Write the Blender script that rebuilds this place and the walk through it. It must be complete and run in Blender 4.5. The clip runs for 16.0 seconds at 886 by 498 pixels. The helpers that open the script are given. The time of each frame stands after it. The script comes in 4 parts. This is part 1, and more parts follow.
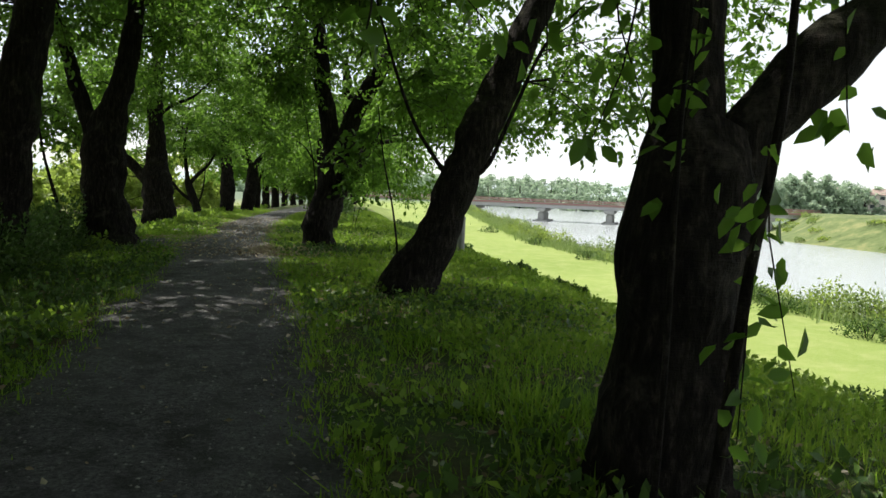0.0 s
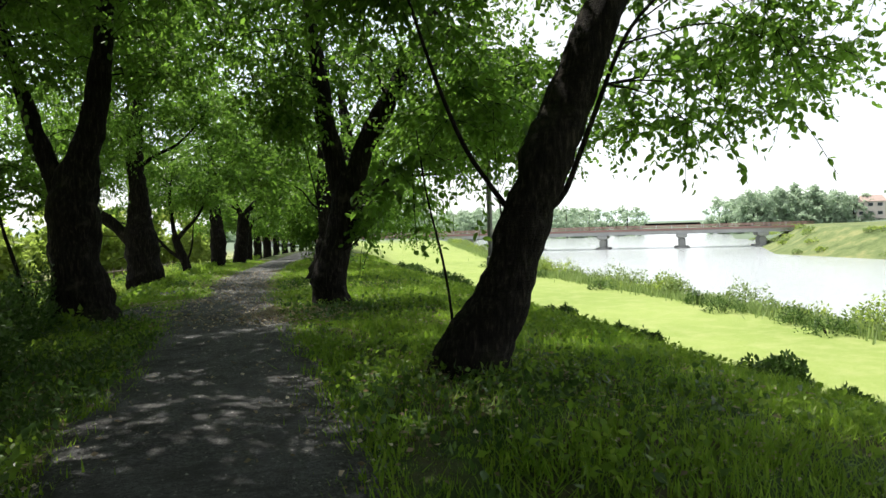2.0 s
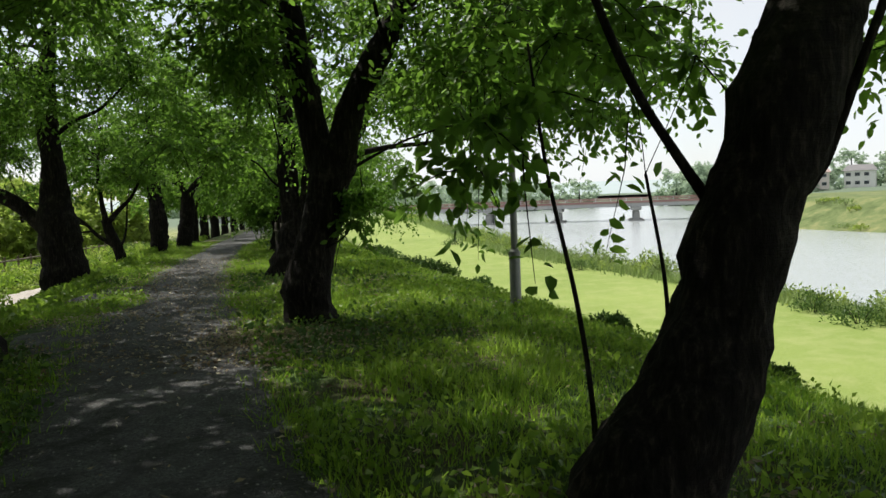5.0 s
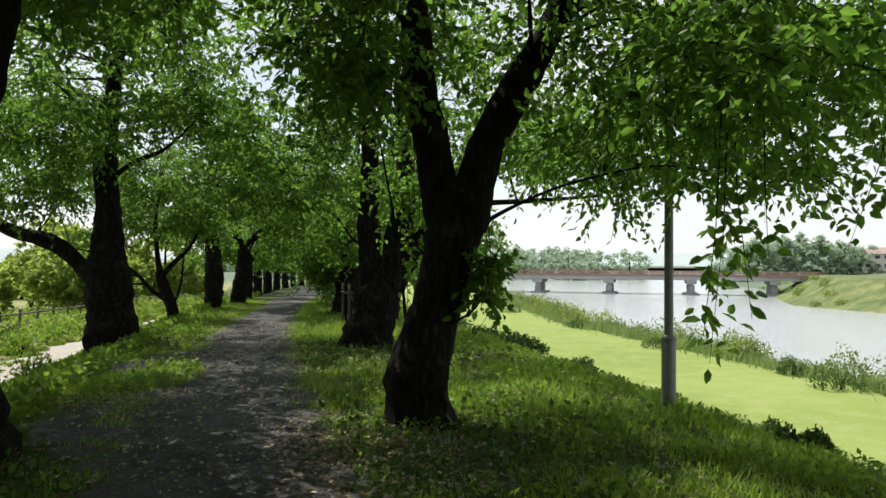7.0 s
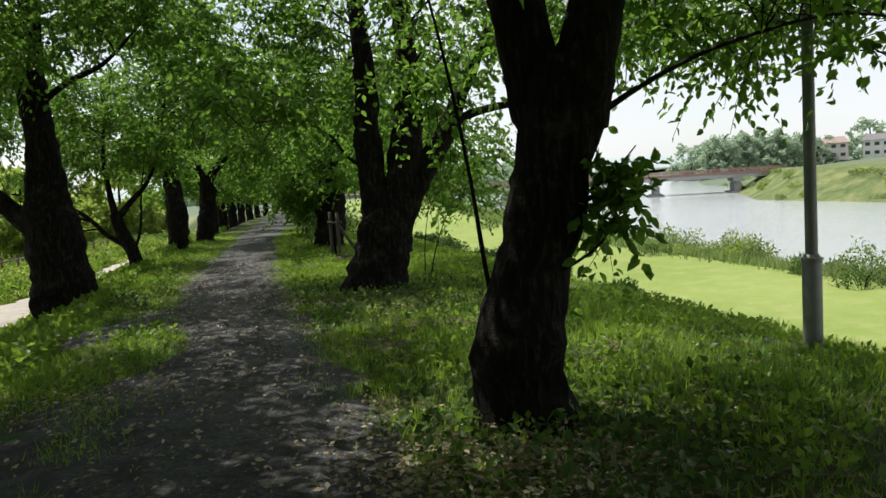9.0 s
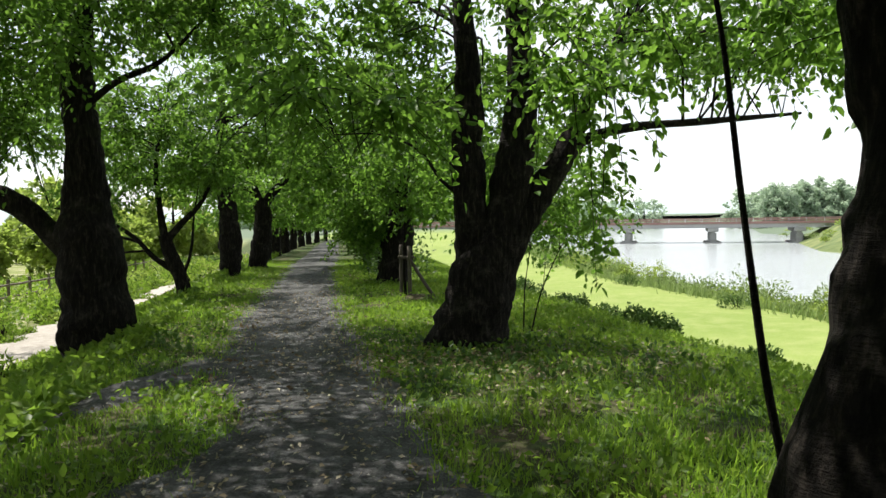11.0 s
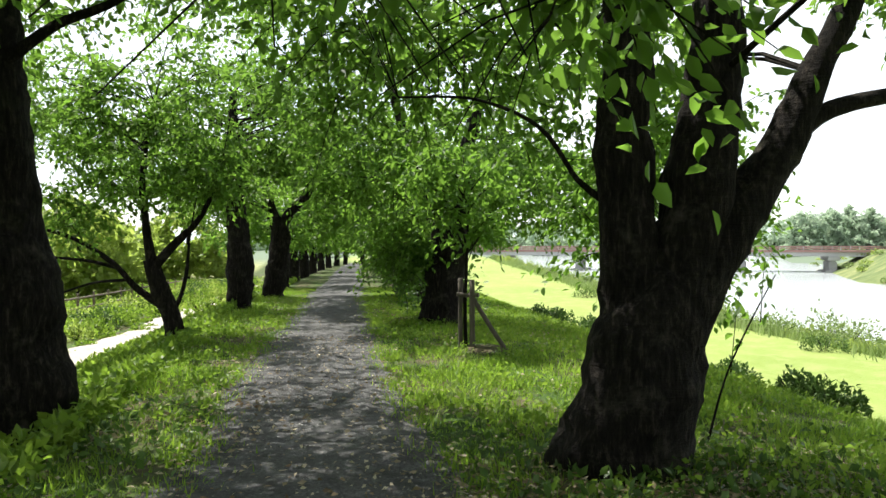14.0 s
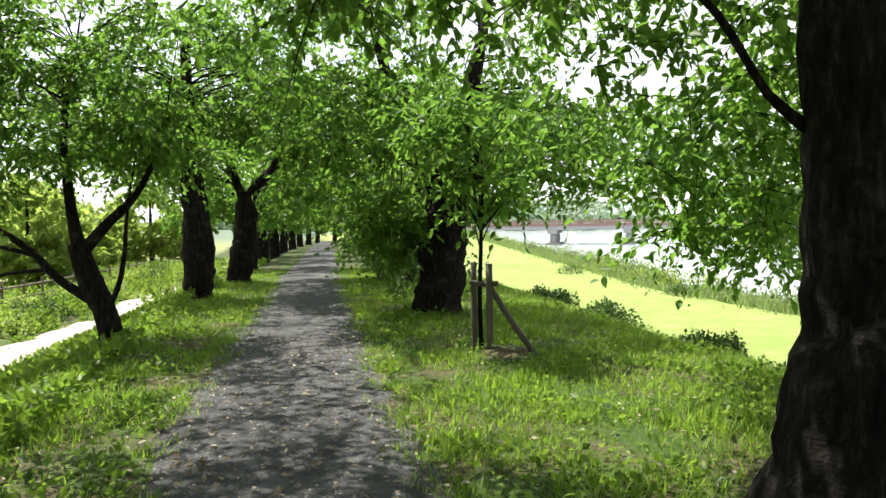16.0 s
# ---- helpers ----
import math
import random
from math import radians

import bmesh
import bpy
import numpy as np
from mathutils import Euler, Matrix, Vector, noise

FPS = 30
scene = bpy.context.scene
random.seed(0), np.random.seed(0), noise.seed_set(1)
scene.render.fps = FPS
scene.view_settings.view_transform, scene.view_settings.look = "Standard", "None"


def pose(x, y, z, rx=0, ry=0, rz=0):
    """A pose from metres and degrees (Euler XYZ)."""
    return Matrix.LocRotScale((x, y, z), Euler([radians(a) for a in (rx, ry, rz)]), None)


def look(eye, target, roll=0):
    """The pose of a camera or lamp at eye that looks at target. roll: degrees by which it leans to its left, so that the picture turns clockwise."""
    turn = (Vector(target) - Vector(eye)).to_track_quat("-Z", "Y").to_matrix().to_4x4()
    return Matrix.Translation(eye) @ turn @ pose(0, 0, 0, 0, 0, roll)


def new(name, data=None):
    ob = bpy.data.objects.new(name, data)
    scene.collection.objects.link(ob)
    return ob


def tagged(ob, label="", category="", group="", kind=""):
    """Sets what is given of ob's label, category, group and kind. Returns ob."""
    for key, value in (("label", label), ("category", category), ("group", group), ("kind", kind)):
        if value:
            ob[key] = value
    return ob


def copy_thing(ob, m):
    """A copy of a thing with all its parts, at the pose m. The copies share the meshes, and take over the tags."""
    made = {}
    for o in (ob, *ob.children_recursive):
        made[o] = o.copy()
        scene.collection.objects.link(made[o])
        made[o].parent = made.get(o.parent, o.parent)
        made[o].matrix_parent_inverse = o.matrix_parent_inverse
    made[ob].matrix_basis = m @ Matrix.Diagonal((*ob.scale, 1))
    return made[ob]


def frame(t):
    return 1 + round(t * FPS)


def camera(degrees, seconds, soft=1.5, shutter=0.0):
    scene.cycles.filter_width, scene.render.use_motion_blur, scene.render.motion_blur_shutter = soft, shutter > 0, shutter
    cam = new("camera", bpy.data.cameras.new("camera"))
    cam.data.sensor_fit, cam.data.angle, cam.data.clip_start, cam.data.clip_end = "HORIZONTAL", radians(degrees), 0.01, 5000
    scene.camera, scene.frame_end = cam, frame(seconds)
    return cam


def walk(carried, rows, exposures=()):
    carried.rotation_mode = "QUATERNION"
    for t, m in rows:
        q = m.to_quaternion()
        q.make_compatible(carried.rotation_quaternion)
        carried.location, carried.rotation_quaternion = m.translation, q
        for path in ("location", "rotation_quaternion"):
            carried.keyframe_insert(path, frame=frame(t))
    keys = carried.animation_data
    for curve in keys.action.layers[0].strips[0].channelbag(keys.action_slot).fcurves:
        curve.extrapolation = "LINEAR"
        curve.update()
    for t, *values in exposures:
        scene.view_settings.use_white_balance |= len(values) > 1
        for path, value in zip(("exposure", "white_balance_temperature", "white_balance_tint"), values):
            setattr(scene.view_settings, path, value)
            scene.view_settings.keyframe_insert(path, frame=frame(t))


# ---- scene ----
cam = camera(60.0, 16.0)
PATH = [
    (0, (0.832, 3.053, 1.171), (1.227, 5.007, 1.013), 2.2),
    (0.5, (0.734, 3.538, 1.173), (1.172, 5.485, 1.041), 0.9),
    (1, (0.664, 4.112, 1.164), (1.072, 6.068, 1.065), 0.7),
    (1.5, (0.636, 4.727, 1.2), (1.01, 6.69, 1.116), 0.3),
    (2, (0.567, 5.296, 1.223), (0.986, 7.251, 1.159), -1.8),
    (2.5, (0.544, 5.852, 1.247), (0.874, 7.822, 1.14), -0.7),
    (3, (0.524, 6.423, 1.247), (1.014, 8.361, 1.185), -2.8),
    (3.2, (0.529, 6.659, 1.249), (1.099, 8.575, 1.181), -3.2),
    (5.5, (0.411, 9.62, 1.437), (0.922, 11.549, 1.298), -1.4),
    (6, (0.292, 10.242, 1.433), (0.705, 12.199, 1.39), -0.8),
    (6.5, (0.151, 10.836, 1.429), (0.615, 12.782, 1.441), -0.4),
    (7, (0.067, 11.48, 1.435), (0.499, 13.433, 1.466), 0.3),
    (7.5, (-0.017, 12.11, 1.429), (0.518, 14.037, 1.377), 0.7),
    (8, (-0.117, 12.761, 1.438), (0.406, 14.691, 1.406), -0.4),
    (8.5, (-0.193, 13.443, 1.441), (0.252, 15.392, 1.372), -0.4),
    (9, (-0.274, 14.069, 1.458), (0.245, 15.991, 1.273), -3.7),
    (9.5, (-0.332, 14.684, 1.453), (0.127, 16.626, 1.322), 0.4),
    (10, (-0.429, 15.25, 1.438), (0.015, 17.199, 1.358), 0.5),
    (12.5, (-0.518, 18.257, 1.49), (-0.154, 20.219, 1.362), -3.1),
    (13, (-0.529, 18.986, 1.49), (-0.171, 20.949, 1.356), 1.0),
    (13.5, (-0.544, 19.704, 1.464), (-0.076, 21.642, 1.295), -1.7),
    (14, (-0.524, 20.428, 1.45), (-0.158, 22.394, 1.421), -0.2),
    (14.5, (-0.507, 21.165, 1.432), (-0.163, 23.132, 1.308), -0.6),
    (15, (-0.478, 21.799, 1.417), (-0.08, 23.758, 1.352), -1.1),
    (15.5, (-0.48, 22.421, 1.415), (-0.171, 24.396, 1.362), 1.0),
    (16, (-0.476, 23.044, 1.418), (-0.039, 24.993, 1.326), -1.0),
]
walk(cam, [(t, look(e, g, r)) for t, e, g, r in PATH], exposures=[(0, 0.66), (1.5, 0.86), (3, 0.82), (5.5, 0.31), (6, 0.45), (6.5, 0.5), (7.5, 0.3), (8.5, 0.24), (10, 0.7), (12.5, 0.76), (13, 0.66), (13.5, 0.95), (14, 1.16), (16, 1.25)])

# ---- world, sun, exposure ----
SUN_ELEV, SUN_ROT = radians(62), radians(-38)
world = bpy.data.worlds.new("sky")
scene.world = world
world.use_nodes = True
wn = world.node_tree.nodes
sky = wn.new("ShaderNodeTexSky")
sky.sky_type = "NISHITA"
sky.sun_disc = False
sky.sun_elevation, sky.sun_rotation = SUN_ELEV, SUN_ROT
sky.air_density, sky.dust_density, sky.ozone_density = 1.0, 1.0, 1.0
# thin bright cloud over the whole sky
cloud = wn.new("ShaderNodeTexNoise")
cloud.inputs["Scale"].default_value, cloud.inputs["Detail"].default_value = 2.2, 5
veil = wn.new("ShaderNodeMapRange")
veil.inputs[1].default_value, veil.inputs[2].default_value, veil.inputs[3].default_value, veil.inputs[4].default_value = 0.3, 0.6, 0.55, 0.95
world.node_tree.links.new(cloud.outputs["Fac"], veil.inputs[0])
haze = wn.new("ShaderNodeMix")
haze.data_type = "RGBA"
way_up = wn.new("ShaderNodeSeparateXYZ")
world.node_tree.links.new(wn.new("ShaderNodeTexCoord").outputs["Generated"], way_up.inputs[0])
glare = wn.new("ShaderNodeMapRange")
glare.inputs[1].default_value, glare.inputs[2].default_value, glare.inputs[3].default_value, glare.inputs[4].default_value = 0.0, 0.7, 1.45, 0.78
world.node_tree.links.new(way_up.outputs[2], glare.inputs[0])
milk = wn.new("ShaderNodeVectorMath")
milk.operation = "SCALE"
milk.inputs[0].default_value = (4.15, 4.3, 4.45)
world.node_tree.links.new(glare.outputs[0], milk.inputs["Scale"])
world.node_tree.links.new(milk.outputs[0], haze.inputs[7])
world.node_tree.links.new(veil.outputs[0], haze.inputs[0])
world.node_tree.links.new(sky.outputs[0], haze.inputs[6])
world.node_tree.links.new(haze.outputs[2], wn["Background"].inputs[0])
wn["Background"].inputs[1].default_value = 0.13
sun = new("sun", bpy.data.lights.new("sun", "SUN"))
sun.data.energy, sun.data.angle, sun.data.color = 5.0, radians(0.6), (1.0, 0.95, 0.86)
sun_way = Vector((math.sin(SUN_ROT) * math.cos(SUN_ELEV), math.cos(SUN_ROT) * math.cos(SUN_ELEV), math.sin(SUN_ELEV)))
sun.matrix_world = look(sun_way * 60, (0, 0, 0))

rng = np.random.default_rng(7)


# ---- materials ----
def material(name):
    m = bpy.data.materials.new(name)
    m.use_nodes = True
    return m, m.node_tree.nodes, m.node_tree.links, m.node_tree.nodes["Principled BSDF"]


def coords(nodes, links, scale=(1, 1, 1), kind="Object"):
    tc = nodes.new("ShaderNodeTexCoord")
    mp = nodes.new("ShaderNodeMapping")
    mp.inputs["Scale"].default_value = scale
    links.new(tc.outputs[kind], mp.inputs[0])
    return mp.outputs[0]


def noise_tex(nodes, links, vec, scale, detail=6, rough=0.6):
    n = nodes.new("ShaderNodeTexNoise")
    n.inputs["Scale"].default_value, n.inputs["Detail"].default_value, n.inputs["Roughness"].default_value = scale, detail, rough
    links.new(vec, n.inputs["Vector"])
    return n.outputs["Fac"]


def ramp(nodes, links, fac, stops):
    r = nodes.new("ShaderNodeValToRGB")
    e = r.color_ramp.elements
    while len(e) < len(stops):
        e.new(0.5)
    for el, (p, c) in zip(e, stops):
        el.position, el.color = p, (*c, 1)
    links.new(fac, r.inputs[0])
    return r.outputs[0]


def mixed(nodes, links, fac, a, b, mode="MIX"):
    m = nodes.new("ShaderNodeMix")
    m.data_type, m.blend_type = "RGBA", mode
    for sock, v in ((m.inputs[0], fac), (m.inputs[6], a), (m.inputs[7], b)):
        if isinstance(v, (int, float)):
            sock.default_value = v
        elif isinstance(v, tuple):
            sock.default_value = (*v, 1)
        else:
            links.new(v, sock)
    return m.outputs[2]


def bump(nodes, links, bsdf, height, strength=0.5, distance=0.02):
    b = nodes.new("ShaderNodeBump")
    b.inputs["Strength"].default_value, b.inputs["Distance"].default_value = strength, distance
    links.new(height, b.inputs["Height"])
    links.new(b.outputs[0], bsdf.inputs["Normal"])


def leaf_material(name, dark, mid, light, through_light, thin=0.45, rough=0.45):
    m, n, l, p = material(name)
    geo = n.new("ShaderNodeNewGeometry")
    col = ramp(n, l, geo.outputs["Random Per Island"], [(0.0, dark), (0.55, mid), (1.0, light)])
    big = noise_tex(n, l, coords(n, l), 0.35, 3)
    col = mixed(n, l, ramp(n, l, big, [(0.35, (0, 0, 0)), (0.65, (0.45, 0.45, 0.45))]), col, light)
    l.new(col, p.inputs["Base Color"])
    p.inputs["Roughness"].default_value = rough
    p.inputs["Specular IOR Level"].default_value = 0.22
    tr = n.new("ShaderNodeBsdfTranslucent")
    l.new(mixed(n, l, 0.5, mixed(n, l, 1.0, col, (2.1, 2.1, 2.2), "MULTIPLY"), through_light), tr.inputs[0])
    mx = n.new("ShaderNodeMixShader")
    mx.inputs[0].default_value = thin
    l.new(p.outputs[0], mx.inputs[1])
    l.new(tr.outputs[0], mx.inputs[2])
    l.new(mx.outputs[0], n["Material Output"].inputs[0])
    return m


LEAF = leaf_material("cherry_leaf", (0.014, 0.042, 0.005), (0.04, 0.1, 0.011), (0.08, 0.17, 0.02), (0.28, 0.48, 0.065), 0.5)
LEAF_FAR = leaf_material("far_leaf", (0.07, 0.12, 0.02), (0.14, 0.2, 0.04), (0.22, 0.27, 0.07), (0.4, 0.52, 0.08), 0.55)
# far wood leaves: distance haze put into the colour as pale grey-green
LEAF_WOOD_HAZE = leaf_material("hazed_wood_leaf", (0.24, 0.31, 0.22), (0.3, 0.38, 0.27), (0.36, 0.44, 0.32), (0.34, 0.44, 0.29), 0.4, 0.9)
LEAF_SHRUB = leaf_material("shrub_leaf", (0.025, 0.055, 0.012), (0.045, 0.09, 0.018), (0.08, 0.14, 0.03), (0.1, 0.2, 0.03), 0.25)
LEAF_REED = leaf_material("reed_leaf", (0.1, 0.16, 0.04), (0.16, 0.23, 0.07), (0.24, 0.3, 0.12), (0.26, 0.36, 0.1), 0.35)
LEAF_WEED = leaf_material("weed_leaf", (0.04, 0.09, 0.01), (0.085, 0.16, 0.018), (0.15, 0.22, 0.03), (0.27, 0.42, 0.04), 0.45)
GRASS = leaf_material("grass_blade", (0.04, 0.1, 0.009), (0.1, 0.19, 0.016), (0.185, 0.25, 0.035), (0.29, 0.48, 0.035), 0.5, 0.5)
LITTER = leaf_material("dry_leaf", (0.07, 0.045, 0.025), (0.18, 0.13, 0.07), (0.5, 0.45, 0.33), (0.28, 0.22, 0.11), 0.2, 0.7)


def bark_material():
    m, n, l, p = material("cherry_bark")
    v = coords(n, l, (1, 1, 1))
    a = noise_tex(n, l, v, 3.1, 8, 0.72)
    ring = noise_tex(n, l, coords(n, l, (6, 6, 38)), 1.0, 5, 0.7)
    crack = noise_tex(n, l, coords(n, l, (26, 26, 5)), 1.0, 6, 0.7)
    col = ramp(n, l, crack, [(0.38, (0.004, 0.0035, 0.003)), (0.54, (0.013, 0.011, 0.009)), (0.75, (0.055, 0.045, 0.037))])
    pale = ramp(n, l, a, [(0.55, (0, 0, 0)), (0.78, (0.5, 0.5, 0.5))])
    col = mixed(n, l, pale, col, (0.12, 0.108, 0.088))
    moss = ramp(n, l, noise_tex(n, l, v, 1.1, 4), [(0.58, (0, 0, 0)), (0.75, (0.5, 0.5, 0.5))])
    col = mixed(n, l, moss, col, (0.05, 0.06, 0.025))
    l.new(col, p.inputs["Base Color"])
    p.inputs["Roughness"].default_value = 0.92
    p.inputs["Specular IOR Level"].default_value = 0.12
    h = mixed(n, l, 0.5, crack, ring)
    bump(n, l, p, h, 1.0, 0.05)
    return m


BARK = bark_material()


def wood_material(name, dark, light, grain=(30, 30, 3)):
    m, n, l, p = material(name)
    g = noise_tex(n, l, coords(n, l, grain), 1.0, 6, 0.65)
    w = noise_tex(n, l, coords(n, l), 3.0, 3)
    col = mixed(n, l, ramp(n, l, w, [(0.4, (0, 0, 0)), (0.7, (0.5, 0.5, 0.5))]), ramp(n, l, g, [(0.3, dark), (0.75, light)]), dark)
    l.new(col, p.inputs["Base Color"])
    p.inputs["Roughness"].default_value = 0.85
    bump(n, l, p, g, 0.4, 0.01)
    return m


STAKE = wood_material("weathered_stake", (0.045, 0.036, 0.028), (0.14, 0.12, 0.095))
FENCE = wood_material("fence_wood", (0.09, 0.07, 0.05), (0.22, 0.18, 0.14))


def plain(name, base, alt, rough=0.6, metal=0.0, scale=6.0, lumps=0.15):
    m, n, l, p = material(name)
    f = noise_tex(n, l, coords(n, l), scale, 6)
    l.new(ramp(n, l, f, [(0.3, base), (0.7, alt)]), p.inputs["Base Color"])
    p.inputs["Roughness"].default_value, p.inputs["Metallic"].default_value = rough, metal
    bump(n, l, p, f, lumps, 0.01)
    return m


STEEL = plain("galvanised_steel", (0.13, 0.135, 0.13), (0.19, 0.195, 0.18), 0.5, 0.35, 9)
# bridge red, desaturated in the colour to carry the haze of distance
RED_PAINT_HAZE = plain("hazed_red_bridge_paint", (0.27, 0.15, 0.13), (0.33, 0.19, 0.17), 0.55, 0, 0.6)
CONCRETE = plain("bridge_concrete", (0.3, 0.3, 0.29), (0.42, 0.42, 0.4), 0.9, 0, 0.8)
GREY_RAIL = plain("grey_rail", (0.42, 0.42, 0.43), (0.5, 0.5, 0.5), 0.5, 0, 1.0)
WHITE_WALL = plain("white_render", (0.68, 0.66, 0.63), (0.78, 0.76, 0.73), 0.85, 0, 0.5)
PINK_WALL = plain("pale_pink_render", (0.6, 0.52, 0.49), (0.68, 0.6, 0.56), 0.85, 0, 0.5)
ROOF = plain("grey_roof_tile", (0.12, 0.12, 0.13), (0.2, 0.19, 0.19), 0.7, 0, 1.0)
ROOF_RED = plain("brown_roof_tile", (0.26, 0.19, 0.17), (0.33, 0.25, 0.22), 0.7, 0, 1.0)
GLASS = plain("dark_window", (0.03, 0.04, 0.05), (0.05, 0.06, 0.07), 0.12, 0, 1.0, 0)
STONE, sn, sl, sp = material("gravel_stone")
sl.new(ramp(sn, sl, sn.new("ShaderNodeNewGeometry").outputs["Random Per Island"], [(0.0, (0.04, 0.04, 0.04)), (0.6, (0.11, 0.108, 0.105)), (1.0, (0.26, 0.255, 0.24))]), sp.inputs["Base Color"])
sp.inputs["Roughness"].default_value = 0.9


def ground_material():
    m, n, l, p = material("grassy_ground")
    v = coords(n, l)
    fine = noise_tex(n, l, v, 14, 6, 0.7)
    mid = noise_tex(n, l, v, 1.3, 5)
    wide = noise_tex(n, l, v, 0.12, 4)
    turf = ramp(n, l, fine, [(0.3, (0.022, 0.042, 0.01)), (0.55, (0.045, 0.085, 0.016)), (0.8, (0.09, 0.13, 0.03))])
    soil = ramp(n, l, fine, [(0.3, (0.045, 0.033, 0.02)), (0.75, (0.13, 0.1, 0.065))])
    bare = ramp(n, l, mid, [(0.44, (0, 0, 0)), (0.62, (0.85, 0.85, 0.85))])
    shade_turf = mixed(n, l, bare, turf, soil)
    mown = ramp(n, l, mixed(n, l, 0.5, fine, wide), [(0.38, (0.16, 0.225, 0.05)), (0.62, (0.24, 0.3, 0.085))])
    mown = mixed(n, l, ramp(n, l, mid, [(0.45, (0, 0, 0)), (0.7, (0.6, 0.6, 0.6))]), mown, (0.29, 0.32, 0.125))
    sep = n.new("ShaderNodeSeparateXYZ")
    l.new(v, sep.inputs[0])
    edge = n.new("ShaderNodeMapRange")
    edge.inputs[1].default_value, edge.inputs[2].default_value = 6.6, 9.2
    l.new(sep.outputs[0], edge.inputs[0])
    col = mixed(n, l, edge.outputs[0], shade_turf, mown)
    garden = n.new("ShaderNodeMapRange")
    garden.inputs[1].default_value, garden.inputs[2].default_value = -7.0, -8.6
    l.new(sep.outputs[0], garden.inputs[0])
    dry = ramp(n, l, noise_tex(n, l, v, 0.5, 6, 0.7), [(0.38, (0.1, 0.14, 0.035)), (0.52, (0.22, 0.24, 0.09)), (0.62, (0.36, 0.33, 0.24))])
    col = mixed(n, l, garden.outputs[0], col, dry)
    farther = n.new("ShaderNodeMapRange")
    farther.inputs[1].default_value, farther.inputs[2].default_value = 60, 70
    l.new(sep.outputs[0], farther.inputs[0])
    meadow = ramp(n, l, noise_tex(n, l, v, 0.25, 6, 0.7), [(0.35, (0.07, 0.1, 0.035)), (0.5, (0.12, 0.155, 0.06)), (0.65, (0.2, 0.21, 0.09))])
    col = mixed(n, l, farther.outputs[0], col, meadow)
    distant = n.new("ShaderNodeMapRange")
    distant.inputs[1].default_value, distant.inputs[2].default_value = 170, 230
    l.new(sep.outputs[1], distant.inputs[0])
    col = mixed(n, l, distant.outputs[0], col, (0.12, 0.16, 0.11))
    l.new(col, p.inputs["Base Color"])
    p.inputs["Roughness"].default_value = 0.95
    p.inputs["Specular IOR Level"].default_value = 0.2
    bump(n, l, p, mixed(n, l, 0.4, fine, mid), 0.8, 0.06)
    return m


def path_material(name, dark, light, stain):
    m, n, l, p = material(name)
    v = coords(n, l)
    grit = noise_tex(n, l, v, 34, 6, 0.85)
    mid = noise_tex(n, l, v, 4, 7, 0.72)
    wide = noise_tex(n, l, v, 0.8, 4)
    col = ramp(n, l, grit, [(0.36, dark), (0.64, light)])
    col = mixed(n, l, ramp(n, l, mid, [(0.42, (0, 0, 0)), (0.62, (0.85, 0.85, 0.85))]), col, stain)
    col = mixed(n, l, ramp(n, l, wide, [(0.4, (0, 0, 0)), (0.75, (0.35, 0.35, 0.35))]), col, light)
    l.new(col, p.inputs["Base Color"])
    p.inputs["Roughness"].default_value = 0.95
    p.inputs["Specular IOR Level"].default_value = 0.1
    bump(n, l, p, mixed(n, l, 0.4, grit, mid), 1.0, 0.05)
    return m


GROUND = ground_material()
PATH_MAT = path_material("fine_gravel", (0.03, 0.031, 0.033), (0.2, 0.2, 0.2), (0.042, 0.041, 0.039))
LOW_PATH = path_material("pale_sand_path", (0.36, 0.33, 0.3), (0.52, 0.48, 0.44), (0.33, 0.3, 0.26))


def water_material():
    m, n, l, p = material("river_water")
    w = noise_tex(n, l, coords(n, l, (0.5, 1.4, 1)), 0.9, 6, 0.65)
    p.inputs["Base Color"].default_value = (0.34, 0.37, 0.38, 1)
    p.inputs["Roughness"].default_value = 0.16
    p.inputs["IOR"].default_value = 1.33
    bump(n, l, p, w, 0.35, 0.3)
    return m


WATER = water_material()
# the blue-grey is aerial haze mixed into the hills' own colour
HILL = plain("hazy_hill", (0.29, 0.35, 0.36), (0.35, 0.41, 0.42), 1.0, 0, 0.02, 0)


# ---- building helpers ----
def part(name, data, mat, parent=None, label=""):
    """One mesh object from (verts, faces) or a bmesh, under a parent."""
    me = bpy.data.meshes.new(name)
    if isinstance(data, tuple):
        me.from_pydata(data[0], [], data[1])
    else:
        data.to_mesh(me)
        data.free()
    me.materials.append(mat)
    ob = new(name, me)
    ob.parent = parent
    if label:
        tagged(ob, label)
    return ob


def smooth(ob):
    ob.data.polygons.foreach_set("use_smooth", [True] * len(ob.data.polygons))
    return ob


def mesh_from_arrays(name, verts, loops_per_face, nfaces):
    """A mesh of equal faces that share no vertices."""
    me = bpy.data.meshes.new(name)
    me.vertices.add(len(verts))
    me.vertices.foreach_set("co", verts.astype(np.float32).ravel())
    idx = loops_per_face.astype(np.int32)
    k = idx.shape[1]
    me.loops.add(idx.size)
    me.loops.foreach_set("vertex_index", idx.ravel())
    me.polygons.add(nfaces)
    me.polygons.foreach_set("loop_start", np.arange(nfaces, dtype=np.int32) * k)
    me.update(calc_edges=True)
    return me


def array_part(name, me, mat, parent=None):
    me.materials.append(mat)
    ob = new(name, me)
    ob.parent = parent
    return ob


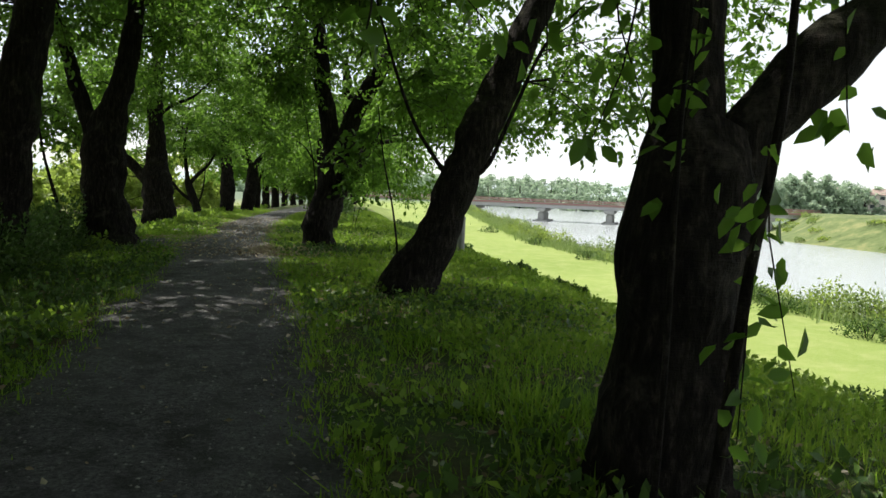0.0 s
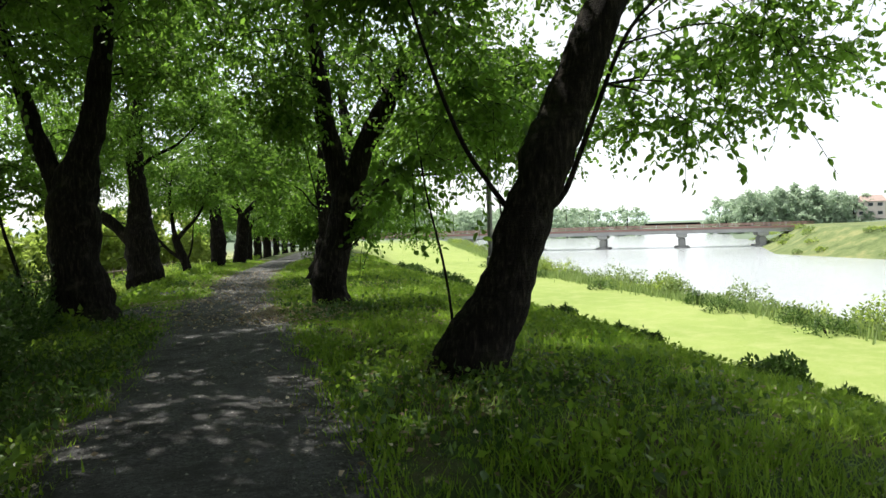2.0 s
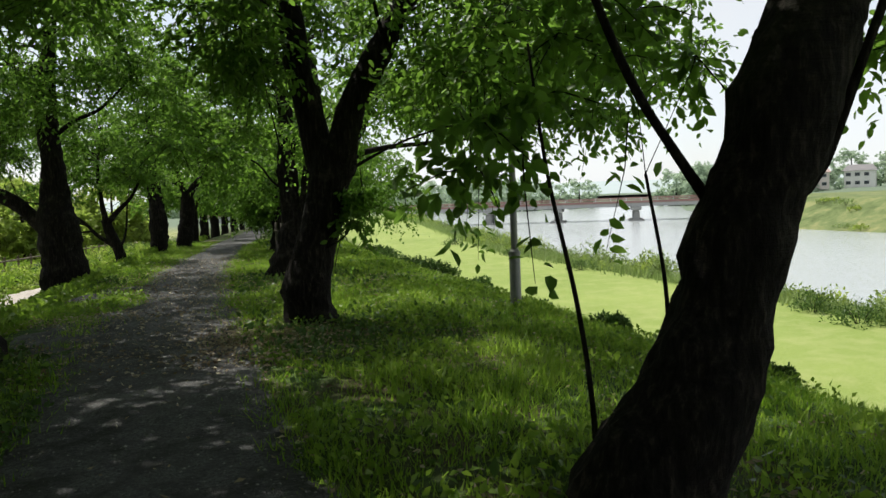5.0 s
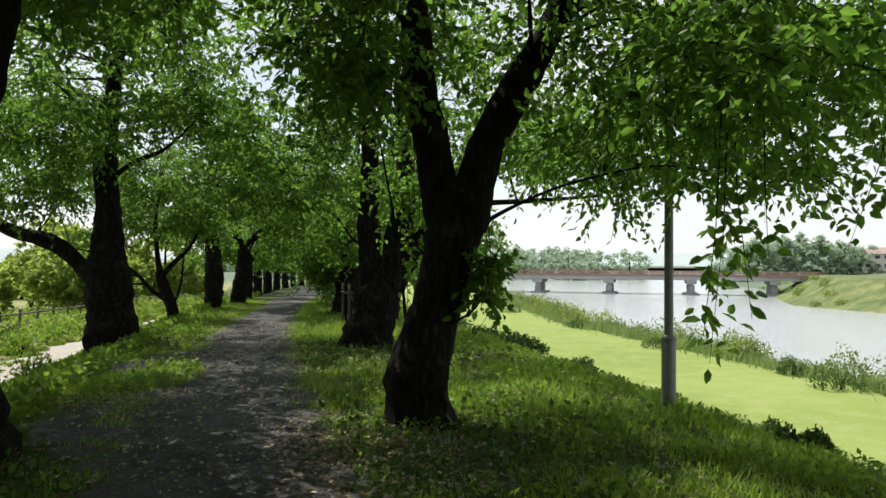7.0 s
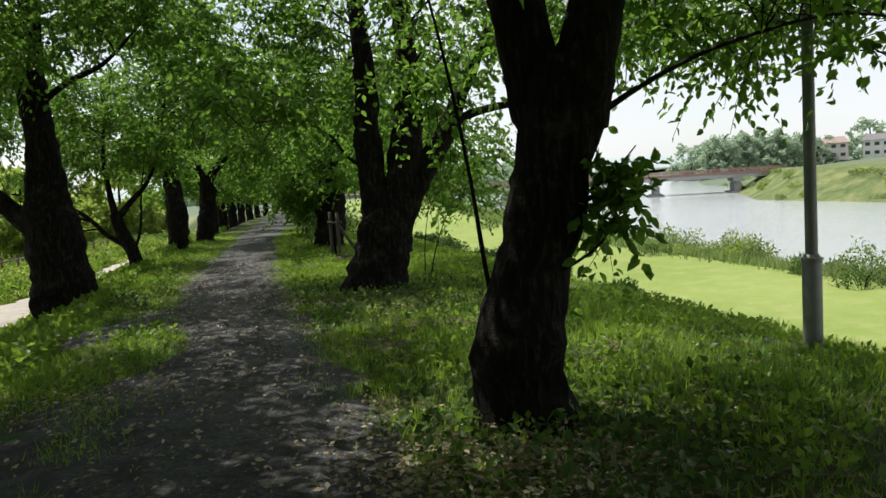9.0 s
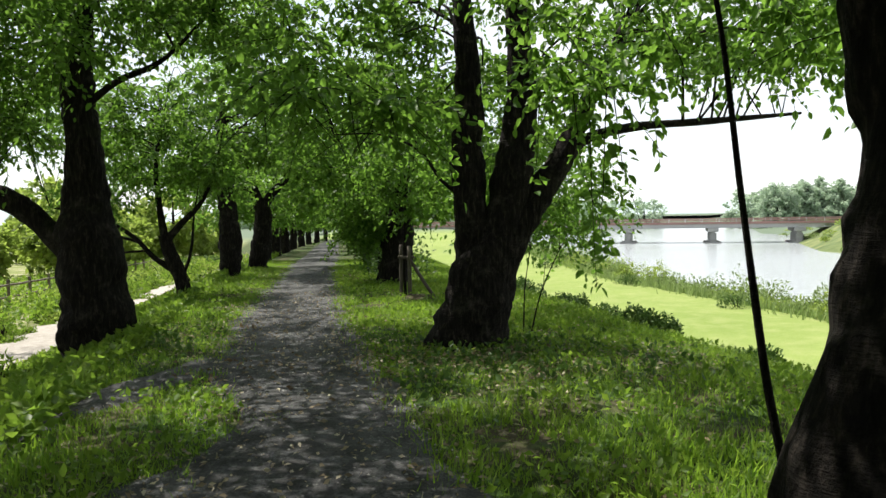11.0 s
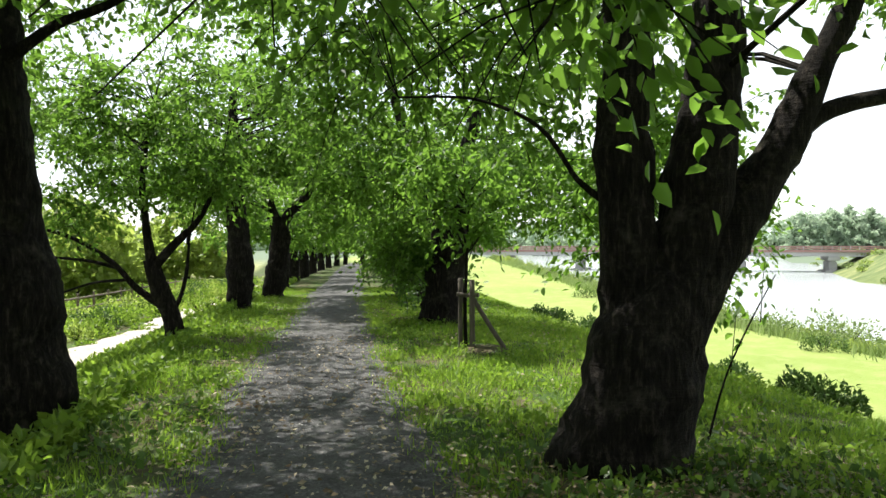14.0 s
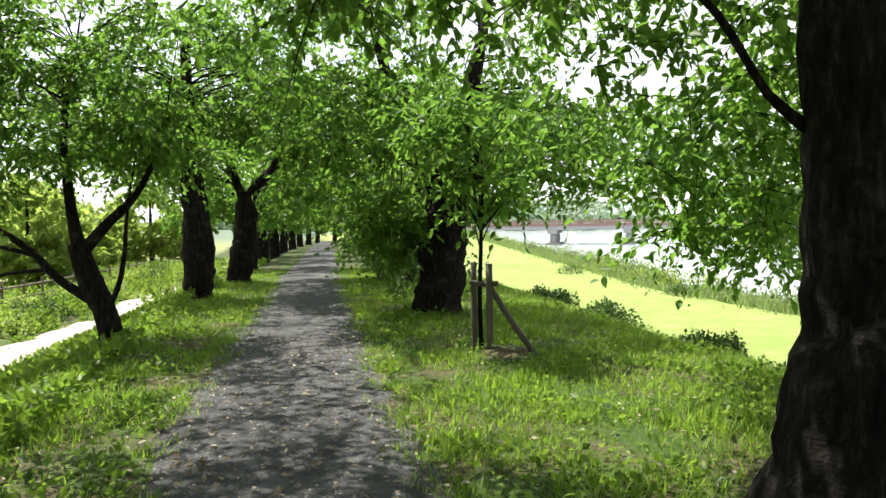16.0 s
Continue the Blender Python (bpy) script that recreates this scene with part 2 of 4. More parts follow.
def box_bm(bm, x0, x1, y0, y1, z0, z1, bevel=0.0):
    r = bmesh.ops.create_cube(bm, size=1.0, matrix=Matrix.LocRotScale(((x0 + x1) / 2, (y0 + y1) / 2, (z0 + z1) / 2), None, (x1 - x0, y1 - y0, z1 - z0)))
    if bevel:
        es = list({e for v in r["verts"] for e in v.link_edges})
        bmesh.ops.bevel(bm, geom=es, offset=bevel, segments=2, affect="EDGES")
    return bm


def box(x0, x1, y0, y1, z0, z1, bevel=0.0):
    return box_bm(bmesh.new(), x0, x1, y0, y1, z0, z1, bevel)


class Tubes:
    """Collects bent tapering tubes into one mesh."""

    def __init__(self):
        self.v, self.f = [], []

    def add(self, pts, sides=8, lump=0.0, close=True):
        pts = np.asarray(pts, float)
        n = len(pts)
        tang = np.gradient(pts[:, :3], axis=0)
        tang /= np.linalg.norm(tang, axis=1)[:, None] + 1e-9
        ref = np.array([1.0, 0.13, 0.07]) if abs(tang[0][0]) < 0.8 else np.array([0.1, 1.0, 0.05])
        start = len(self.v)
        for i in range(n):
            a = np.cross(tang[i], ref)
            a /= np.linalg.norm(a)
            b = np.cross(tang[i], a)
            for k in range(sides):
                th = 2 * math.pi * k / sides
                p = pts[i, :3] + (a * math.cos(th) + b * math.sin(th)) * pts[i, 3]
                if lump:
                    q = Vector(p)
                    fis = noise.noise(Vector((q.x * 13, q.y * 13, q.z * 2.6)))
                    r = 1 + lump * (1.1 * noise.noise(q * 2.1) + 0.7 * noise.noise(q * 5.3) + 0.4 * noise.noise(q * 11.0) - 0.55 * max(0, fis))
                    p = pts[i, :3] + (p - pts[i, :3]) * r
                self.v.append(tuple(p))
        for i in range(n - 1):
            for k in range(sides):
                a = start + i * sides + k
                b = start + i * sides + (k + 1) % sides
                self.f.append((a, b, b + sides, a + sides))
        if close:
            self.f.append(tuple(start + (n - 1) * sides + k for k in range(sides)))
        return self

    def data(self):
        return self.v, self.f


def curve(pts, step=0.09):
    """Smooth resampling (Catmull-Rom) of (x, y, z, r) points."""
    p = np.asarray(pts, float)
    p = np.vstack([2 * p[0] - p[1], p, 2 * p[-1] - p[-2]])
    out = []
    for i in range(1, len(p) - 2):
        m = max(2, int(np.linalg.norm(p[i + 1, :3] - p[i, :3]) / step))
        for t in np.linspace(0, 1, m, endpoint=False):
            out.append(0.5 * (2 * p[i] + (p[i + 1] - p[i - 1]) * t + (2 * p[i - 1] - 5 * p[i] + 4 * p[i + 1] - p[i + 2]) * t ** 2 + (3 * p[i] - p[i - 1] - 3 * p[i + 1] + p[i + 2]) * t ** 3))
    out.append(p[-2])
    out = np.array(out)
    out[:, 3] = np.maximum(out[:, 3], 0.003)
    return out


def leaves_mesh(name, pos, along, size, width=0.45, fold=0.25, six=True):
    """Folded pointed leaves at pos, pointing along; each leaf is its own island."""
    n = len(pos)
    along = along / (np.linalg.norm(along, axis=1)[:, None] + 1e-9)
    side = np.cross(along, rng.normal(size=(n, 3)) + np.array([0, 0, 0.8]))
    side /= np.linalg.norm(side, axis=1)[:, None] + 1e-9
    up = np.cross(side, along)
    L = size[:, None]
    W = L * width * 0.5
    base, tip = pos, pos + along * L - up * L * 0.12
    if six:
        l1 = pos + along * L * 0.3 + side * W * 0.95 + up * W * fold
        l2 = pos + along * L * 0.68 + side * W * 0.8 + up * W * fold - up * L * 0.03
        r1 = pos + along * L * 0.3 - side * W * 0.95 + up * W * fold
        r2 = pos + along * L * 0.68 - side * W * 0.8 + up * W * fold - up * L * 0.03
        verts = np.stack([base, r1, r2, tip, l2, l1], axis=1).reshape(-1, 3)
        o = np.arange(n)[:, None] * 6
        faces = np.concatenate([o + np.array([[0, 1, 2, 3]]), o + np.array([[0, 3, 4, 5]])], axis=1).reshape(-1, 4)
        return mesh_from_arrays(name, verts, faces, 2 * n)
    lft = pos + along * L * 0.45 + side * W + up * W * fold
    rgt = pos + along * L * 0.45 - side * W + up * W * fold
    verts = np.stack([base, rgt, tip, lft], axis=1).reshape(-1, 3)
    o = np.arange(n)[:, None] * 4
    faces = np.concatenate([o + np.array([[0, 1, 2]]), o + np.array([[0, 2, 3]])], axis=1).reshape(-1, 3)
    return mesh_from_arrays(name, verts, faces, 2 * n)


def spray_leaves(anchors, twigs, per_twig, reach, droop):
    """Twig lines that start at the anchors, and leaves set along them."""
    A = np.repeat(anchors, twigs, axis=0)
    n = len(A)
    d = rng.normal(size=(n, 3)) * np.array([1, 1, 0.45]) - np.array([0, 0, droop * 0.35])
    d /= np.linalg.norm(d, axis=1)[:, None]
    ln = rng.uniform(0.45, 1.0, n) * np.repeat(np.broadcast_to(reach, len(anchors)), twigs)
    s = (np.arange(per_twig) + 0.6) / per_twig
    S = np.repeat(s[None, :], n, axis=0) + rng.normal(size=(n, per_twig)) * 0.03
    P = A[:, None, :] + d[:, None, :] * (S * ln[:, None])[:, :, None]
    P[:, :, 2] -= droop * (S ** 2) * ln[:, None] * 0.5
    D = d[:, None, :] * 0.7 + rng.normal(size=(n, per_twig, 3)) * 0.65 - np.array([0, 0, droop * 0.7])
    ends = A + d * ln[:, None]
    ends[:, 2] -= droop * ln * 0.5
    mids = A + d * (ln * 0.5)[:, None]
    mids[:, 2] -= droop * 0.125 * ln
    return P.reshape(-1, 3), D.reshape(-1, 3), A, mids, ends


def blob_points(blobs):
    out = []
    for cx, cy, cz, rx, ry, rz, k in blobs:
        q = rng.normal(size=(k, 3))
        q /= np.linalg.norm(q, axis=1)[:, None]
        q *= rng.uniform(0.25, 1.0, (k, 1)) ** 0.5
        out.append(q * np.array([rx, ry, rz]) + np.array([cx, cy, cz]))
    return np.vstack(out)


def blob_reach(blobs):
    """Small sprays have short twigs."""
    return np.concatenate([np.full(k, min(1.0, max(0.42, 0.25 + max(rx, ry) * 0.9))) for cx, cy, cz, rx, ry, rz, k in blobs])


def clear_of_walk(p):
    """Leaves hang clear of the way people walk."""
    lane = np.interp(p[:, 1], [3, 9.6, 12, 15, 18, 24], [0.8, 0.4, 0.0, -0.43, -0.52, -0.48])
    return ~((np.abs(p[:, 0] - lane) < np.where(p[:, 1] < 7, 0.38, 0.75)) & (p[:, 2] < 2.25) & (p[:, 1] < 24.2))


def make_tree(stems, blobs, label, twigs=9, per_twig=11, leaf=0.098, reach=0.85, droop=0.55, six=True, lump=0.21, leaf_mat=None, branch_every=3, twig_lines=True, category="tree", group="", name="cherry_tree", dome=0, shade_at=(), dome_leaf=0.17, fine=True, shoots=()):
    bx, by, bz = stems[0][0][:3]
    root = new(name)
    root.location = (bx, by, bz)
    off = np.array([bx, by, bz, 0])
    tips = []
    for i, st in enumerate(stems):
        st = np.asarray(st, float) - off
        c = curve(st, 0.09 if fine else 0.3)
        if i == 0:
            foot = c[0].copy()
            foot[2] -= 0.35
            foot[3] *= 1.25
            c = np.vstack([foot, c])
        t = Tubes().add(c, (30 if fine else 12) if c[0][3] > 0.2 else ((14 if fine else 8) if c[0][3] > 0.08 else 6), lump if c[0][3] > 0.1 else 0.05)
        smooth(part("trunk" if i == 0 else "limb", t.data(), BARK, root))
        tips.append(c[len(c) // 2:] if i else c[int(len(c) * 0.55):])
    tips = np.vstack(tips)
    anchors = blob_points(blobs) - off[:3]
    br = Tubes()
    for a in anchors[::branch_every]:
        w = np.linalg.norm(tips[:, :3] - a, axis=1) + 2.0 * np.maximum(0, tips[:, 2] - a[2])
        s = tips[int(np.argmin(w))]
        ln = np.linalg.norm(a - s[:3])
        if ln > 3.0:
            continue
        r0 = min(s[3] * 0.45, 0.008 + 0.008 * ln)
        if a[2] + bz < 2.0 and s[3] > 0.03:
            br.add([(a[0] + 0.1, a[1] + 0.05, a[2] + 0.95, 0.006), (a[0] + 0.04, a[1], a[2] + 0.5, 0.005), (*a, 0.003)], 4)
            continue
        mid = s[:3] * 0.5 + a * 0.5 + np.array([0, 0, 0.16 * ln]) + rng.normal(size=3) * 0.07 * ln
        br.add(curve([(*s[:3], r0), (*mid, r0 * 0.62), (*a, 0.006)], max(0.25, ln / 6)), 4)
    P, D, A, M, E = spray_leaves(anchors, twigs, per_twig, reach * blob_reach(blobs), droop)
    for sx, sy, z0, z1, cnt in shoots:
        cnt = int(cnt * 2.3)
        s = np.sort(rng.uniform(0.03, 1, cnt))
        wob = rng.normal(size=2) * 0.17
        line = np.stack([sx + wob[0] * s ** 2 - bx, sy + wob[1] * s ** 2 - by, z0 + (z1 - z0) * s - bz], axis=1)
        br.add([(*line[0], 0.006), (*line[cnt // 2], 0.004), (*line[-1], 0.002)], 4)
        P = np.vstack([P, line + rng.normal(size=(cnt, 3)) * 0.045])
        D = np.vstack([D, rng.normal(size=(cnt, 3)) * np.array([0.8, 0.8, 0.3]) - np.array([0, 0, 0.6])])
    if twig_lines:
        for a, m, e in zip(A[::3], M[::3], E[::3]):
            br.add([(*a, 0.006), (*m, 0.0045), (*e, 0.0025)], 3)
    if br.v:
        tagged(part("branch_work", br.data(), BARK, root), kind="stuff")
    size = leaf * rng.uniform(0.65, 1.25, len(P))
    ok = clear_of_walk(P + off[:3])
    P, D, size = P[ok], D[ok], size[ok]
    # high leaf layers, added mostly out of view to shade the ground below
    if dome:
        x0, y0, z0, rx, ry, rz, k = blobs[0]
        high = blob_points([(x0, y0, z0 + 2.1, 4.0, 4.0, 1.1, dome), *shade_at]) - off[:3]
        P2, D2, A2, M2, E2 = spray_leaves(high, 8, 8, 1.1, 0.4)
        top = array_part("shade_crown", leaves_mesh("shade_crown", P2, D2, dome_leaf * rng.uniform(0.7, 1.2, len(P2)), 0.5, 0.3, False), leaf_mat or LEAF, root)
        tagged(top, kind="stuff")
    crown = array_part("crown", leaves_mesh("crown", P, D, size, 0.55, 0.3, six), leaf_mat or LEAF, root)
    tagged(crown, kind="stuff")
    tagged(root, label, category, group)
    return root


# ---- the lie of the land ----
def base_z(y):
    return np.interp(y, [-40, 3, 12, 20, 28, 36, 46, 60, 80, 103, 150, 400], [-0.2, -0.17, -0.11, -0.13, -0.24, -0.33, -0.48, -0.75, -1.1, -1.6, -2.6, -2.9])


def bend(y):
    return np.interp(y, [38, 46, 60, 80, 103, 140, 400], [0, 0.5, 1.6, 3.0, 4.6, 8.0, 30.0])


def path_x(y):
    return np.interp(y, [-40, 3, 10, 20, 30, 38, 46, 60, 80, 103, 140], [0.9, 0.25, 0.1, -0.4, -0.4, 0.15, 0.6, 1.7, 3.1, 4.7, 8.2])


def shore_near(y):
    return 22.3 + np.maximum(0, y - 60) * 0.16 - np.maximum(0, 34 - y) * 0.06


def shore_far(y):
    return 98.0 + np.maximum(0, y - 142) * 0.6


WATER_Z = -6.85
FAR = Matrix.Translation((0.66, 4.1, 1.16)) @ Matrix.Scale(1.3, 4) @ Matrix.Translation((-0.66, -4.1, -1.16))


def ground_z(x, y):
    x, y = np.broadcast_arrays(np.asarray(x, float), np.asarray(y, float))
    u = x - bend(y)
    b = base_z(y)
    left = np.interp(u, [-6.0, -5.4, -3.7, -2.75, -2.2], [-1.28, -1.22, -0.56, -0.18, 0])
    right = np.interp(u, [2.3, 3.2, 4.6, 5.6, 9.6], [0, -0.04, -0.2, -0.48, -2.65])
    top = b + left
    lawn_mix = np.clip((u - 2.3) / 7.3, 0, 1)
    bank = b * (1 - lawn_mix) + right
    low = np.interp(x - shore_near(y), [-3.5, -1.2, 0.8, 3], [-2.65, -3.3, WATER_Z, WATER_Z - 1.5])
    far = np.interp(x - shore_far(y), [-3, 0, 3.2, 11.7, 300], [WATER_Z - 1.5, WATER_Z, -5.8, -1.52, -1.52])
    z = np.where(u < 2.3, top, bank)
    z = np.where(x > shore_near(y) - 3.5, low, z)
    z = np.where(x > (shore_near(y) + shore_far(y)) / 2, far, z)
    return z


def ground_at(x, y):
    return float(ground_z(x, y))


def sheet(name, xs, ys, zfun, mat):
    X, Y = np.meshgrid(xs, ys)
    Z = zfun(X, Y)
    verts = np.stack([X, Y, Z], axis=-1).reshape(-1, 3)
    nx, ny = len(xs), len(ys)
    i = (np.arange(ny - 1)[:, None] * nx + np.arange(nx - 1)[None, :]).ravel()
    faces = np.stack([i, i + 1, i + nx + 1, i + nx], axis=1)
    ob = array_part(name, mesh_from_arrays(name, verts, faces, len(faces)), mat)
    return smooth(ob)


gx = np.unique(np.round(np.concatenate([np.linspace(-1500, -80, 12), np.arange(-80, -12, 3.0), np.arange(-12, 13, 0.22), np.arange(13, 40, 1.0), np.arange(40, 130, 3.0), np.linspace(130, 1500, 14)]), 3))
gy = np.unique(np.round(np.concatenate([np.linspace(-400, -12, 8), np.arange(-12, 60, 0.3), np.arange(60, 240, 2.5), np.linspace(240, 2500, 14)]), 3))


def lumps(X, Y):
    s = 0.022 * np.sin(X * 2.7 + 1.3 * np.sin(Y * 1.1)) * np.sin(Y * 2.1 + X) + 0.015 * np.sin(X * 6.1 + Y * 3.3) * np.sin(Y * 5.2 - X * 2)
    return s * (np.abs(X - path_x(Y)) > 0.9)


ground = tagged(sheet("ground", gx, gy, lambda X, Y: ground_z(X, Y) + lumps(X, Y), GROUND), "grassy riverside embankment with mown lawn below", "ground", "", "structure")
water = tagged(sheet("water", np.linspace(18, 420, 40), np.linspace(-400, 420, 40), lambda X, Y: WATER_Z + 0 * X, WATER), "calm pale river reflecting the bright sky", "river", "", "structure")


def path_strip(name, y0, y1, step, half, cx, lift, mat, label, left_extra=None):
    ys = np.arange(y0, y1, step)
    ks = np.linspace(-1, 1, 15)
    rows = []
    for y in ys:
        wob = 0.3 * (half > 1.1) * noise.noise(Vector((5.3, y * 0.6, 0))) + 0.14 * noise.noise(Vector((3.1, y * 1.3, 0))) + 0.09 * noise.noise(Vector((7.7, y * 4.1, 0)))
        wob2 = 0.14 * noise.noise(Vector((9.1, y * 1.2, 0))) + 0.09 * noise.noise(Vector((1.7, y * 4.3, 0)))
        hl = half + wob + (left_extra(y) if left_extra else 0)
        hr = half + wob2
        for k in ks:
            x = cx(y) + (k * hr if k > 0 else k * hl)
            z = ground_at(x, y) + lift * (1 - abs(k) ** 6 * 1.6)
            rows.append((x, y, z))
    nx = len(ks)
    f = [(j * nx + i, j * nx + i + 1, (j + 1) * nx + i + 1, (j + 1) * nx + i) for j in range(len(ys) - 1) for i in range(nx - 1)]
    return smooth(tagged(part(name, (rows, f), mat), label, "path", "", "structure"))


path_strip("path", -10, 135, 0.3, 1.02, path_x, 0.028, PATH_MAT, "grey fine-gravel footpath under the trees with pale dry spots",
           lambda y: 1.0 * math.exp(-((y - 19.4) / 1.3) ** 2) - 0.5 * math.exp(-((y - 22.6) / 1.2) ** 2))
SIDE_Y = [19.0, 20.6, 22.4, 24.0, 25.2, 26.4]
SIDE_X = [-5.8, -4.3, -2.95, -2.05, -1.35, -0.9]
path_strip("path_side", 19.0, 26.3, 0.2, 0.42, lambda y: float(np.interp(y, SIDE_Y, SIDE_X)), 0.03, PATH_MAT, "narrow worn gravel track slanting down to the lower path")
path_strip("path_lower", -10, 120, 0.5, 1.25, lambda y: bend(y) - 6.6 + 0.35 * math.sin(y * 0.17) + 0.2 * math.sin(y * 0.41), 0.075, LOW_PATH, "pale sunlit sandy path below the embankment")


# ---- trees beside the path ----
def stem(y, pts, sway=0.0):
    """(x, z, r) points in the plane of a tree at y, with a slight sway along y."""
    return [(x, y + sway * (z + 0.1) * 0.12, z, r) for x, z, r in pts]


ROW = "cherry trees lining the footpath"

# the leaning tree
make_tree(
    [stem(12, [(2.22, -0.12, 0.4), (2.3, 0.1, 0.33), (2.45, 0.33, 0.29), (2.65, 0.84, 0.245), (2.85, 1.41, 0.235), (3.11, 2.02, 0.235), (3.42, 2.72, 0.2), (3.8, 3.6, 0.16), (4.3, 4.8, 0.1)]),
     stem(12, [(2.72, 1.25, 0.036), (2.5, 1.55, 0.024), (2.25, 1.95, 0.021), (2.0, 2.6, 0.018), (1.7, 3.6, 0.012)], 0.5),
     stem(12, [(2.98, 1.35, 0.05), (3.15, 1.5, 0.03), (3.4, 2.1, 0.025), (3.75, 2.9, 0.02), (4.2, 3.4, 0.012)], -0.4),
     [(2.17, 12.3, -0.25, 0.016), (2.13, 12.3, 0.4, 0.014), (2.06, 12.3, 0.9, 0.012), (1.93, 12.3, 1.5, 0.009), (1.85, 12.3, 2.1, 0.006)],
     [(2.75, 12.6, 0.4, 0.015), (2.82, 12.75, 0.9, 0.012), (2.8, 12.9, 1.5, 0.009)]],
    [(3.6, 13.2, 5.2, 3.2, 2.8, 1.7, 84), (5.6, 13.0, 4.2, 2.0, 2.6, 1.0, 36), (2.0, 13.3, 3.9, 1.4, 1.2, 0.8, 34), (2.75, 13.0, 2.2, 0.5, 0.4, 0.6, 7), (1.8, 12.4, 1.7, 0.3, 0.3, 0.4, 3), (4.6, 12.2, 2.35, 1.1, 0.8, 0.5, 9), (5.6, 12.7, 2.95, 1.3, 0.9, 0.4, 13), (6.8, 13.5, 3.2, 1.2, 1.2, 0.5, 11)],
    "dark leaning cherry tree with rough bark on the grassy bank",
    shoots=[(4.0, 12.2, 2.6, 1.9, 12), (4.5, 12.1, 2.7, 1.75, 14), (5.0, 12.3, 2.9, 2.0, 14), (5.5, 12.6, 3.0, 2.1, 14), (2.7, 12.9, 1.9, 1.0, 12), (1.8, 12.3, 1.9, 1.0, 10)], dome=90, group=ROW)

# the forked tree behind it
make_tree(
    [stem(18.6, [(1.44, -0.15, 0.36), (1.42, 0.1, 0.31), (1.41, 0.42, 0.305), (1.48, 0.68, 0.25), (1.56, 0.9, 0.235), (1.7, 1.45, 0.25), (1.79, 1.9, 0.26), (1.82, 2.15, 0.2)]),
     stem(18.6, [(1.72, 1.75, 0.2), (1.6, 2.3, 0.185), (1.46, 3.0, 0.18), (1.36, 4.0, 0.13), (1.2, 5.2, 0.08)], 0.3),
     stem(18.6, [(1.84, 1.75, 0.2), (2.0, 2.4, 0.185), (2.28, 3.0, 0.18), (2.8, 3.9, 0.13), (3.4, 5.0, 0.08)], -0.2),
     stem(18.6, [(1.95, 1.75, 0.026), (2.3, 1.95, 0.018), (2.9, 2.2, 0.014), (3.8, 2.4, 0.012), (4.6, 2.35, 0.008)], -0.2),
     [(1.47, 19.05, -0.25, 0.021), (1.43, 19.0, 0.3, 0.019), (1.37, 19.06, 0.8, 0.017), (1.31, 19.13, 1.5, 0.014), (1.16, 19.08, 2.3, 0.01), (1.0, 19.2, 3.2, 0.006)],
     [(1.6, 18.45, 0.8, 0.013), (1.9, 18.36, 1.0, 0.009), (2.03, 18.3, 1.3, 0.005)],
     [(1.68, 18.5, 1.2, 0.012), (2.0, 18.42, 1.4, 0.008), (2.16, 18.36, 1.58, 0.004)]],
    [(2.4, 18.6, 4.9, 3.0, 3.0, 1.7, 76), (4.6, 18.6, 3.1, 2.2, 2.4, 0.95, 56), (5.4, 17.0, 3.4, 2.2, 2.0, 0.8, 24), (3.7, 18.0, 4.0, 1.7, 1.4, 0.6, 40), (3.4, 16.6, 2.9, 0.9, 1.2, 0.45, 24), (1.0, 19.9, 4.6, 1.5, 1.8, 1.0, 34), (5.3, 20.6, 3.4, 1.7, 1.4, 0.7, 24), (2.8, 15.6, 2.6, 0.6, 0.4, 0.25, 6), (1.98, 18.34, 1.15, 0.05, 0.06, 0.3, 3), (2.05, 18.38, 1.45, 0.08, 0.06, 0.1, 1), (4.2, 17.6, 2.7, 1.2, 1.0, 0.35, 5), (0.8, 17.8, 3.25, 0.6, 0.6, 0.4, 11), (0.7, 18.5, 3.4, 0.7, 0.8, 0.5, 13), (4.0, 20.6, 2.8, 1.0, 1.0, 0.4, 16)],
    "dark forked cherry tree with low hanging leafy boughs",
    shoots=[(2.7, 15.55, 2.5, 0.8, 26), (2.62, 15.5, 2.4, 1.0, 22), (2.8, 15.65, 2.4, 1.1, 22), (2.9, 15.5, 2.4, 1.45, 16), (3.5, 15.9, 2.6, 1.6, 18), (3.9, 15.6, 2.7, 1.5, 20), (3.2, 16.5, 2.5, 1.7, 16), (4.6, 16.5, 2.6, 1.7, 16), (2.2, 19.0, 1.9, 0.6, 16), (2.25, 19.2, 2.1, 0.9, 14), (2.35, 18.9, 1.5, 0.5, 12)], dome=30, group=ROW)

